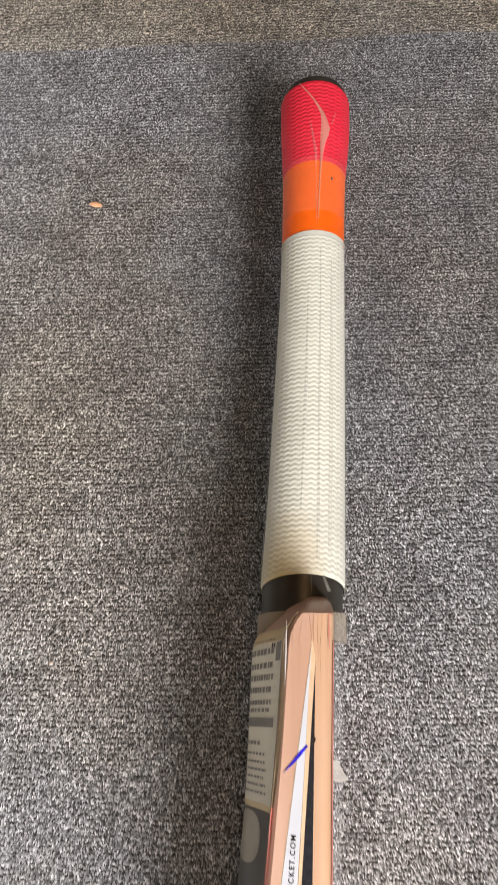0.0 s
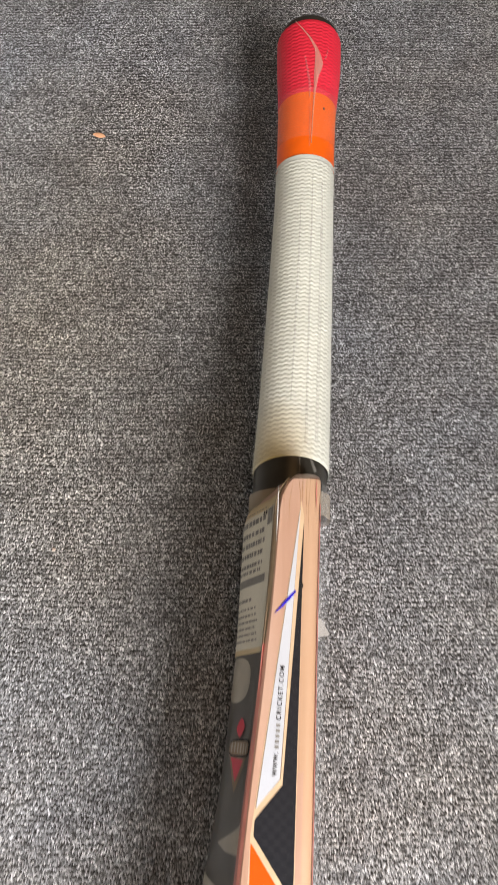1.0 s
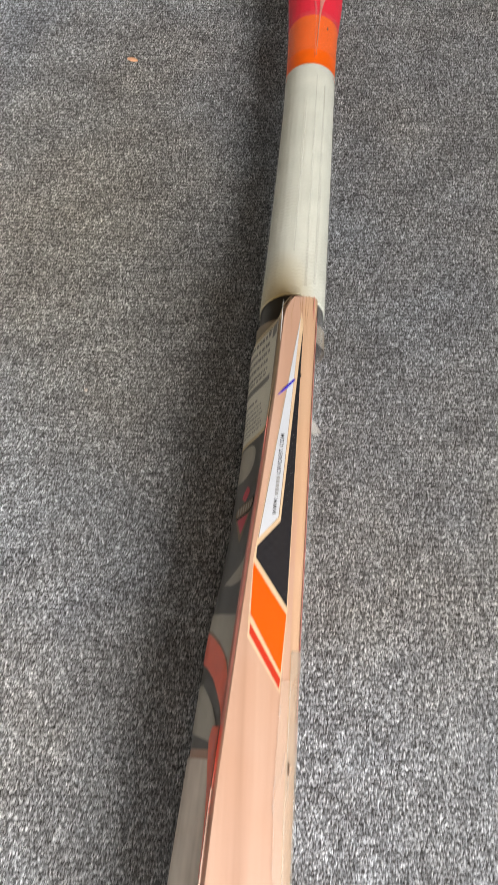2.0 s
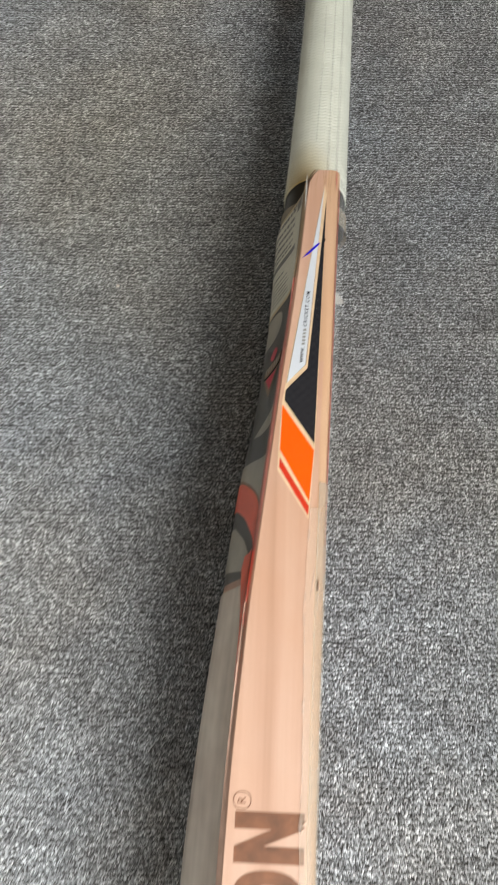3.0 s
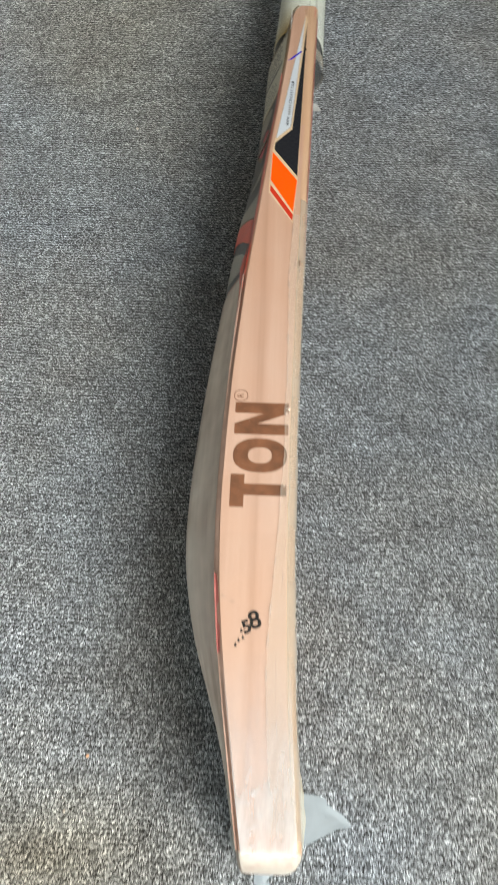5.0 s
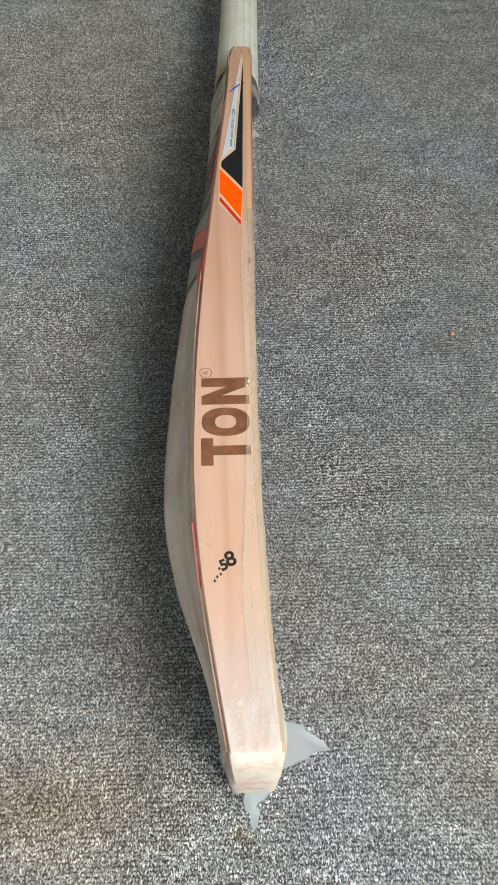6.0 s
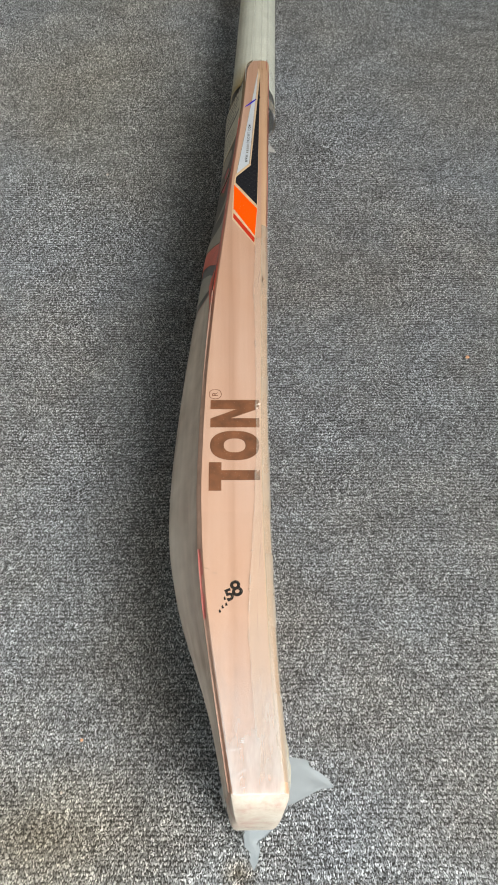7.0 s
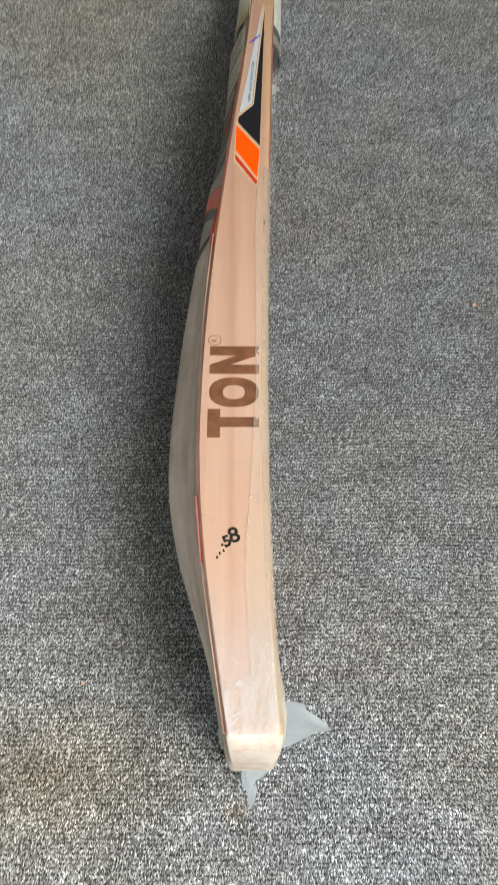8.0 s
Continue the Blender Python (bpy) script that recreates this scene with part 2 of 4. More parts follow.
# ================= mesh helpers =================
def link_mesh(name, verts, faces, mat, parent=None, label="", smooth=False):
    me = bpy.data.meshes.new(name)
    me.from_pydata(verts, [], faces)
    me.materials.append(mat)
    if smooth:
        me.shade_smooth()
    me.update()
    ob = new(name, me)
    if parent is not None:
        ob.parent = parent
    return tagged(ob, label)


def grid_faces(rows, cols, closed=False):
    out = []
    for i in range(rows - 1):
        for j in range(cols if closed else cols - 1):
            k = (j + 1) % cols
            out.append((i * cols + j, i * cols + k, (i + 1) * cols + k, (i + 1) * cols + j))
    return out


def box(name, lo, hi, mat, parent=None, label="", bevel=0.0):
    bm = bmesh.new()
    bmesh.ops.create_cube(bm, size=1)
    c, s = [(a + b) / 2 for a, b in zip(lo, hi)], [b - a for a, b in zip(lo, hi)]
    for v in bm.verts:
        v.co = Vector([c[i] + v.co[i] * s[i] for i in range(3)])
    if bevel:
        bmesh.ops.bevel(bm, geom=bm.edges[:], offset=bevel, segments=2, affect="EDGES")
    me = bpy.data.meshes.new(name)
    bm.to_mesh(me)
    bm.free()
    me.materials.append(mat)
    ob = new(name, me)
    if parent is not None:
        ob.parent = parent
    return tagged(ob, label)


def table(rows):
    xs, ys = zip(*sorted(rows))
    return lambda y: float(np.interp(y, xs, ys))


def smooth_table(rows, width=0.012):
    f = table(rows)
    return lambda y: sum(f(y + d * width) for d in (-1, -0.5, 0, 0.5, 1)) / 5


# ================= the room =================
floor = box("floor", (RX0, RY0, -0.05), (RX1, RY1, -0.0011), carpet(False))
tagged(floor, "grey flecked loop-pile carpet floor", "floor", kind="structure")
ceiling = box("ceiling", (RX0 - 0.12, RY0 - 0.12, RZ), (RX1 + 0.12, RY1 + 0.12, RZ + 0.12), CEIL)
tagged(ceiling, "unseen dark ceiling, added to limit bounced light", "ceiling", kind="structure")
for wname, lo, hi in (("wall_west", (RX0 - 0.12, RY0 - 0.12, -0.05), (RX0, RY1 + 0.12, RZ)),
                      ("wall_north", (RX0, RY1, -0.05), (RX1, RY1 + 0.12, RZ))):
    tagged(box(wname, lo, hi, WALL), "unseen plain wall, tinted for warm bounced light", "wall", kind="structure")


def window_wall(wall_name, window_name, along, depth, a0, a1, w0, w1, out):
    """A wall with one window opening; along: 0 for a wall that runs in x, 1 in y."""
    def at(a, d, z):
        return (a, depth + out * d, z) if along == 0 else (depth + out * d, a, z)

    def piece(name, a, b, d0, d1, z0, z1, mat, parent):
        p, q = at(a, d0, z0), at(b, d1, z1)
        box(name, [min(u, v) for u, v in zip(p, q)], [max(u, v) for u, v in zip(p, q)], mat, parent)

    wall = tagged(new(wall_name, None), "unseen wall with a window opening, added to shape the light", "wall", kind="structure")
    for a, b, z0, z1 in ((a0, w0, -0.05, RZ), (w1, a1, -0.05, RZ), (w0, w1, -0.05, WZ0), (w0, w1, WZ1, RZ)):
        piece("wall_section", a, b, 0.0, 0.12, z0, z1, WALL, wall)
    win = tagged(new(window_name, None), "unseen white-framed window, added to let daylight in", "window", kind="structure")
    for a, b, z0, z1 in ((w0, w0 + 0.05, WZ0, WZ1), (w1 - 0.05, w1, WZ0, WZ1), (w0 + 0.05, w1 - 0.05, WZ0, WZ0 + 0.05), (w0 + 0.05, w1 - 0.05, WZ1 - 0.05, WZ1)):
        piece("window_frame", a, b, 0.03, 0.08, z0, z1, FRAME_WHITE, win)


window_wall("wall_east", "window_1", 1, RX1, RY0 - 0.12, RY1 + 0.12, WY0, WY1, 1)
window_wall("wall_south", "fill_window", 0, RY0, RX0, RX1, WX0, WX1, -1)
# unseen panel that goes with the added warm fill
lamp = tagged(new("fill_lamp_panel", None), "unseen flat white panel added for the warm fill light", "lamp")
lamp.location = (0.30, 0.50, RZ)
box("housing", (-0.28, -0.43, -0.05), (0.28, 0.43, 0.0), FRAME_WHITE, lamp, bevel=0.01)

# ================= the bat =================
# Lies on its long edge along y: toe at y = -0.386, handle end at y = 0.457; x is its thickness, face towards +x.
HALF = 0.0535
edge_left = smooth_table([(0.185, -0.006), (0.166, -0.003), (0.154, -0.004), (0.114, -0.007), (0.075, -0.011), (0.033, -0.016), (-0.016, -0.021),
                          (-0.074, -0.027), (-0.112, -0.030), (-0.14, -0.032), (-0.175, -0.0335), (-0.219, -0.0345), (-0.256, -0.0332),
                          (-0.29, -0.030), (-0.321, -0.0255), (-0.35, -0.021), (-0.375, -0.017), (-0.391, -0.0145)])
face_x = smooth_table([(0.185, 0.0165), (0.166, 0.0150), (0.107, 0.0128), (0.042, 0.0108), (-0.013, 0.0089), (-0.10, 0.0068), (-0.173, 0.0053),
                       (-0.24, 0.0050), (-0.29, 0.0060), (-0.322, 0.0070), (-0.355, 0.0090), (-0.39, 0.0112)])
film_stand = table([(-0.39, 0.0012), (-0.10, 0.0012), (0.02, 0.0032), (0.10, 0.0046), (0.166, 0.0046), (0.18, 0.003)])  # the film's gap off the face
spine_x = smooth_table([(0.19, -0.0175), (0.159, -0.0190), (0.098, -0.0216), (0.037, -0.0278), (-0.004, -0.0350), (-0.069, -0.0420), (-0.119, -0.0475),
                        (-0.165, -0.0515), (-0.195, -0.0533), (-0.225, -0.0535), (-0.246, -0.0515), (-0.278, -0.0450), (-0.307, -0.0350),
                        (-0.33, -0.0275), (-0.359, -0.0215), (-0.39, -0.0165)])
half_height = table([(-0.38605, 0.0010), (-0.3860, 0.0060), (-0.3858, 0.0130), (-0.3854, 0.0200), (-0.3849, 0.0260), (-0.3840, 0.0340), (-0.3827, 0.0410), (-0.3811, 0.0460), (-0.3790, 0.0500), (-0.3765, 0.0526),
                     (-0.372, HALF), (0.1655, HALF), (0.1662, 0.0524), (0.1688, 0.0480), (0.1722, 0.0380), (0.1750, 0.0250), (0.1768, 0.0185)])


def squeeze(y):
    """How far the corners of the section are drawn in at the rounded toe and shoulder."""
    return float(np.interp(y, (-0.3860, -0.3854, -0.383, -0.378, 0.165, 0.172, 0.18), (0.0085, 0.0055, 0.0025, 0.0, 0.0, 0.001, 0.003)))


def squeeze_back(y):
    return float(np.interp(y, (-0.3860, -0.3854, -0.383, -0.378, 0.155, 0.160, 0.164, 0.168, 0.174, 0.18), (0.0024, 0.0015, 0.0006, 0.0, 0.0, 0.0012, 0.0038, 0.0075, 0.0095, 0.0095)))


def back_x(y, z):
    """The back of the blade at the height z, from the edge's corner to the spine."""
    u = min(1.0, abs(z - HALF) / max(half_height(y) - 0.0016, 0.001))
    a, b = edge_left(y) + squeeze_back(y), min(spine_x(y), edge_left(y) - 0.001) + squeeze_back(y)
    return a + (b - a) * float(np.interp(u, (0, 0.12, 0.25, 0.4, 0.5, 0.66, 0.78, 0.86, 0.94, 1.0), (1.0, 0.965, 0.86, 0.65, 0.50, 0.27, 0.13, 0.07, 0.03, 0.0)))


def section(y, grow=0.0):
    h, a, f = half_height(y) + grow, edge_left(y) + squeeze_back(y), face_x(y) - squeeze(y) + (film_stand(y) if grow else 0.0)
    top, low, r = HALF + h, HALF - h, min(0.0045, 0.9 * h)
    pts = [(a - grow + 0.0014, top)]
    pts += [(a + (f - r - a) * k, top) for k in (0.40, 0.78)]
    pts += [(f - r + r * math.sin(radians(d)), top - r + r * math.cos(radians(d))) for d in (0, 22, 45, 68, 90)]
    pts += [(f + 0.0004, HALF + h * 0.45), (f + 0.0006, HALF), (f + 0.0004, HALF - h * 0.45)]
    pts += [(f - r + r * math.sin(radians(d)), low + r + r * math.cos(radians(d))) for d in (90, 112, 135, 158, 180)]
    pts += [(a + (f - r - a) * k, low) for k in (0.78, 0.40)]
    pts += [(a - grow + 0.0014, low)]
    for k in range(17):
        z = HALF - (h - 0.0014) * math.cos(math.pi * k / 16)
        pts.append((back_x(y, z) - grow, z))
    return pts


STATIONS = ([-0.38605, -0.3860, -0.3858, -0.3854, -0.3849, -0.3840, -0.3827, -0.3811, -0.3790, -0.3765, -0.372, -0.368] + [-0.362 + 0.0105 * i for i in range(50)]
            + [0.158, 0.163, 0.1655, 0.1662, 0.1688, 0.1722, 0.1750, 0.1768])


def loft(name, stations, mat, parent, grow=0.0, label="", second=None):
    verts, n = [], 0
    for y in stations:
        ring = section(y, grow)
        n = len(ring)
        verts += [(x, y, z) for x, z in ring]
    faces = [f[::-1] for f in grid_faces(len(stations), n, True)]
    faces += [tuple(range(n)), tuple(range(len(verts) - n, len(verts)))[::-1]]
    me = bpy.data.meshes.new(name)
    me.from_pydata(verts, [], faces)
    bm = bmesh.new()
    bm.from_mesh(me)
    bmesh.ops.recalc_face_normals(bm, faces=bm.faces[:])
    bm.to_mesh(me)
    bm.free()
    me.materials.append(mat)
    if second is not None:
        me.materials.append(second)
        for p in me.polygons:
            c = p.center
            if c.x > face_x(c.y) - 0.0068 and c.z > 0.06 and p.normal.y < 0.5:
                p.material_index = 1
    me.shade_smooth()
    me.set_sharp_from_angle(angle=radians(38))
    ob = new(name, me)
    ob.parent = parent
    return tagged(ob, label)


bat = tagged(new("cricket_bat", None), "new willow cricket bat in clear film, standing on carpet edge-up", "cricket bat")
blade = loft("blade", [y for y in STATIONS if y >= -0.3766], WOOD, bat, 0, "pale pinkish willow blade with straight grain", SAPWOOD)
toe = loft("toe", [y for y in STATIONS if y <= -0.3764], TOE_WOOD, bat, 0, "cream-white rounded toe end")

# ---- handle: oval, slightly bent towards the face ----
axis_x = smooth_table([(0.15, 0.0025), (0.184, 0.003), (0.212, 0.005), (0.242, 0.0065), (0.273, 0.008), (0.305, 0.0095), (0.339, 0.011),
                       (0.37, 0.012), (0.40, 0.013), (0.43, 0.0145), (0.48, 0.0150)])
radius = smooth_table([(0.15, 0.0190), (0.184, 0.0190), (0.212, 0.0180), (0.242, 0.0175), (0.273, 0.0170), (0.305, 0.0165), (0.339, 0.0160),
                       (0.37, 0.0160), (0.393, 0.0163), (0.412, 0.0168), (0.428, 0.0181), (0.445, 0.0185), (0.462, 0.0186), (0.48, 0.0184)], 0.006)


def sleeve(name, y0, y1, mat, parent, ribs=True, extra=0.0, close_end=0.0, step=0.00042, label="", around=145, droop=0.0):
    """A piece of the rubber grip, with raised zigzag ribs round it."""
    pitch, wave = 0.0024, 0.00075
    ys = list(np.arange(y0, y1 + step / 2, step))
    verts = []
    for y in ys:
        r, cx = radius(y) + extra, axis_x(y)
        drop = 0.0
        if close_end:
            t = max(0.0, (y - (y1 - close_end)) / close_end)
            drop = close_end * (1 - math.sqrt(max(0.0, 1 - t * t)))
        for j in range(around):
            a = 2 * math.pi * j / around
            lift = 0.0
            if ribs:
                tri = abs(((a * 29 / (2 * math.pi)) % 1.0) - 0.5) * 2 - 0.5
                p = ((y + wave * 2 * tri) / pitch) % 1.0
                lift = 0.00050 * (0.5 - 0.5 * math.cos(2 * math.pi * p)) ** 0.55
                lift *= min(1.0, (y - y0) / 0.002, max(0.0, (y1 - y) / 0.002))
            rr = r + lift - drop
            low = droop * (1 - math.cos(a)) * max(0.0, 1 - (y - y0) / 0.03)
            verts.append((cx + rr * math.sin(a), y - low, HALF + (rr + 0.0010) * math.cos(a)))
    faces = grid_faces(len(ys), around, True)
    if close_end:
        verts += [(axis_x(y1), y1 + 0.0012, HALF)]
        c, base = len(verts) - 1, (len(ys) - 1) * around
        faces += [(base + j, base + (j + 1) % around, c) for j in range(around)]
    return link_mesh(name, verts, faces, mat, parent, label, smooth=True)


sleeve("grip", 0.1865, 0.3610, GRIP_WHITE, bat, droop=0.005, label="ivory rubber grip with fine zigzag ribs")
sleeve("grip_band", 0.3600, 0.4045, GRIP_ORANGE, bat, False, 0.00035, step=0.002, label="bright orange rubber band of the grip", around=72)
sleeve("grip_top", 0.4035, 0.4560, GRIP_RED, bat, True, 0.0002, 0.0028, label="red ribbed rubber knob of the grip")
sleeve("end_cap", 0.4520, 0.4605, BLACK_TAPE, bat, False, -0.0008, 0.0030, step=0.0005, label="black rubber end of the handle", around=72)
sleeve("binding", 0.1600, 0.1875, BLACK_TAPE, bat, False, -0.0006, step=0.002, label="black binding tape at the splice", around=72)

# ---- printed and stuck-on parts of the upper edge ----
TOP = 2 * HALF


def flat(name, outline, mat, parent, lift, label=""):
    verts = [(x, y, TOP + lift) for x, y in outline] + [(x, y, TOP + 0.00002) for x, y in outline]
    n = len(outline)
    area2 = sum(outline[i][0] * outline[(i + 1) % n][1] - outline[(i + 1) % n][0] * outline[i][1] for i in range(n))
    order = list(range(n)) if area2 > 0 else list(range(n))[::-1]
    faces = [tuple(order)] + [(order[(i + 1) % n], order[i], order[i] + n, order[(i + 1) % n] + n) for i in range(n)]
    return link_mesh(name, verts, faces, mat, parent, label)


sticker = flat("edge_sticker", [(0.0062, 0.156), (-0.0124, 0.034), (-0.0138, 0.025), (-0.0150, 0.000), (-0.0152, -0.0115), (0.0002, -0.0355),
                                (0.0006, -0.027), (0.0026, 0.000), (0.0074, 0.149)], S_GOLD, bat, 0.00010, "tan-bordered sticker on the bat's edge")
flat("panel_outline", [(0.0061, 0.1548), (-0.01205, 0.0343), (-0.0027, 0.0444), (-0.0023, 0.0450)], S_MARGIN, sticker, 0.00015)
flat("white_panel", [(0.0060, 0.1530), (-0.0117, 0.0345), (-0.0027, 0.0448)], S_WHITE, sticker, 0.00020, "white wedge with small printed web address")
flat("black_panel", [(0.0074, 0.1475), (0.0023, 0.0025), (-0.0126, 0.0248), (-0.0122, 0.0305), (-0.0016, 0.0428)], S_BLACK, sticker, 0.00022,
     "black checked wedge")
flat("orange_panel", [(-0.0136, 0.0225), (0.0022, -0.0010), (0.0002, -0.0268), (-0.0142, -0.0012)], S_ORANGE, sticker, 0.00020, "orange slanted panel")
flat("red_stripe", [(-0.0142, -0.0052), (0.0001, -0.0290), (-0.0003, -0.0335), (-0.0144, -0.0100)], S_RED, sticker, 0.00020, "dark red slanted stripe")


def splice_line(x0, x1, y1, wide, mat):
    """A glue line of the handle's splice, which tapers out towards the sticker."""
    flat("splice_line", [(x0 - 0.4 * wide, 0.1658), (x0 + 0.4 * wide, 0.1658), (x1 + wide, (0.1658 + y1) / 2), (x1 + 0.0001, y1), (x1 - wide, (0.1658 + y1) / 2)],
         mat, blade, 0.00006)


for x0, x1, y1, wide in ((0.0052, 0.0060, 0.1500, 0.00024), (0.0070, 0.0068, 0.1540, 0.00034), (0.0088, 0.0084, 0.1480, 0.00022), (0.0104, 0.0092, 0.1380, 0.00014),
                         (0.0030, 0.0012, 0.1450, 0.00016), (0.0008, -0.0012, 0.1500, 0.00012)):
    splice_line(x0, x1, y1, wide, S_SPLICE)
splice_line(0.0130, 0.0128, 0.1500, 0.0003, S_ROSE)


def ring_flat(name, cx, cy, ox, oy, ix, iy, mat, parent, lift, n=40, label=""):
    verts = []
    for i in range(n):
        a = 2 * math.pi * i / n
        c, s = math.cos(a), math.sin(a)
        p = lambda v: math.copysign(abs(v) ** 0.85, v)
        verts += [(cx + ox * p(c), cy + oy * p(s), TOP + lift), (cx + ix * p(c), cy + iy * p(s), TOP + lift)]
    faces = [(2 * i, (2 * i + 2) % (2 * n), (2 * i + 3) % (2 * n), 2 * i + 1) for i in range(n)]
    return link_mesh(name, verts, faces, mat, parent, label)


flat("letter", [(-0.0288, -0.2212), (-0.0288, -0.2030), (-0.0217, -0.2030), (-0.0217, -0.2082), (0.0, -0.2082), (0.0, -0.2145),
                (-0.0217, -0.2145), (-0.0217, -0.2212)], PRINT_BROWN, bat, 0.00012, "brown printed capital T")
ring_flat("letter", -0.0142, -0.1920, 0.0141, 0.0098, 0.0062, 0.0046, PRINT_BROWN, bat, 0.00012, label="brown printed capital O")
flat("letter", [(-0.0283, -0.1798), (0.0003, -0.1798), (0.0003, -0.1735), (-0.0165, -0.1735), (0.0003, -0.1668), (0.0003, -0.1607),
                (-0.0283, -0.1607), (-0.0283, -0.1672), (-0.0130, -0.1672), (-0.0283, -0.1737)], PRINT_BROWN, bat, 0.00012, "brown printed capital N")
ring_flat("registered_ring", -0.0256, -0.1566, 0.0038, 0.0035, 0.0034, 0.0031, PRINT_BROWN, bat, 0.00012, label="thin brown ring mark")


def lettering(name, text, size, place, turn, mat, parent, lift, stretch=1.0, label="", bold=0.0):
    cu = bpy.data.curves.new(name, "FONT")
    cu.offset = bold
    cu.body, cu.size, cu.align_x, cu.align_y, cu.space_character = text, size, "LEFT", "CENTER", stretch
    tmp = new(name, cu)
    bpy.context.view_layer.update()
    me = bpy.data.meshes.new_from_object(tmp.evaluated_get(bpy.context.evaluated_depsgraph_get()))
    bpy.data.objects.remove(tmp)
    me.materials.clear()
    me.materials.append(mat)
    me.transform(pose(place[0], place[1], TOP + lift, 0, 0, turn))
    ob = new(name, me)
    ob.parent = parent
    return tagged(ob, label)


lettering("registered_letter", "R", 0.0050, (-0.0256, -0.1582), 90, PRINT_BROWN, bat, 0.00012)
# web address: the maker's name as plain bars
lettering("web_address", "WWW.", 0.0024, (-0.0047, 0.0460), 85.7, INK, bat, 0.00032, 1.2, "black printed web address", 0.00007)
for i in range(5):
    y = 0.0560 + 0.0020 * i
    x = -0.0047 + (y - 0.046) * 0.075
    flat("print_bar", [(x - 0.0008, y), (x + 0.0008, y - 0.00006), (x + 0.00085, y + 0.0011), (x - 0.00075, y + 0.00116)], INK_GREY, bat, 0.00030)
lettering("web_address", "CRICKET.COM", 0.0026, (-0.0032, 0.0664), 85.7, INK, bat, 0.00032, 1.3, "black printed web address", 0.00005)

# hand stamp and pen stroke
lettering("stamp", "8", 0.0118, (-0.0164, -0.2795), 18, INK, bat, 0.00014, 0.80, "smudged black stamped number", 0.00030)
lettering("stamp", "5", 0.0084, (-0.0192, -0.2826), 22, INK, bat, 0.00014, 0.85, "smudged black stamped number", 0.00034)
for i, (dx, dy) in enumerate(((0, 0), (0.0014, 0.0022), (0.0033, 0.0036), (0.0025, 0.0068), (0.0046, 0.0060))):
    x, y = -0.0226 + dx, -0.2912 + dy
    flat("stamp_smear", [(x, y), (x + 0.0013, y + 0.0003), (x + 0.0009, y + 0.0009), (x + 0.0004, y + 0.0020), (x - 0.0002, y + 0.0012)], INK, bat, 0.00012)
flat("pen_stroke", [(-0.0052, 0.1078), (-0.0020, 0.1104), (0.0010, 0.1134), (0.0040, 0.1170), (0.0034, 0.1176), (0.0002, 0.1143),
                    (-0.0024, 0.1112)], INK_BLUE, bat, 0.00034, "blue pen stroke")
flat("pen_dot", [(0.0056, 0.1180), (0.0066, 0.1184), (0.0070, 0.1196), (0.0064, 0.1206), (0.0056, 0.1200)], INK, bat, 0.00034)


# ---- stickers on the back, which wrap down from the edge to the spine ----
def patch(name, y0, y1, z0, z1, mat, parent, lift, skew=0.0, label="", rows=24, cols=10, wave=0.0):
    """A sticker on the blade's back between two heights; skew shifts it along the blade as it goes up."""
    verts = []
    for i in range(rows + 1):
        for j in range(cols + 1):
            z = z0 + (z1 - z0) * j / cols
            y = y0 + (y1 - y0) * i / rows + skew * (j / cols) + wave * math.sin(math.pi * j / cols)
            verts.append((back_x(y, z) - lift, y, z + lift * 0.6))
    faces = grid_faces(rows + 1, cols + 1)
    return link_mesh(name, verts, faces, mat, parent, label, smooth=True)


def strip(name, rows, mat, parent, lift, label="", cols=16, lines=8):
    """A printed shape on the blade's back: rows of height, lower and upper end along the blade."""
    zs, lows, highs = zip(*rows)
    verts = []
    for j in range(cols + 1):
        z = zs[0] + (zs[-1] - zs[0]) * j / cols
        low, high = float(np.interp(z, zs, lows)), float(np.interp(z, zs, highs))
        for i in range(lines + 1):
            y = low + (high - low) * i / lines
            verts.append((back_x(y, z) - lift, y, z + lift * 0.6))
    return link_mesh(name, verts, [f[::-1] for f in grid_faces(cols + 1, lines + 1)], mat, parent, label, smooth=True)


back_sticker = patch("back_sticker", -0.060, 0.162, 0.020, 0.1056, S_GREY, bat, 0.0003, label="dark grey sticker on the blade's back", rows=60, cols=20)
label = patch("paper_label", 0.0955, 0.1565, 0.030, 0.1000, S_LABEL, bat, 0.0006, 0.0, label="pale price label with printed lines", cols=18)
patch("cream_band", 0.1565, 0.1618, 0.030, 0.1000, S_CREAM, back_sticker, 0.0006, 0.0, rows=6, cols=18)
patch("label_margin", 0.093, 0.1605, 0.1002, 0.1054, S_MARGIN, back_sticker, 0.0007, label="brown margin beside the label")
patch("cream_band", 0.0932, 0.0955, 0.030, 0.1000, S_CREAM, back_sticker, 0.0006, 0.0, rows=4, cols=18)
word = random.Random(8)
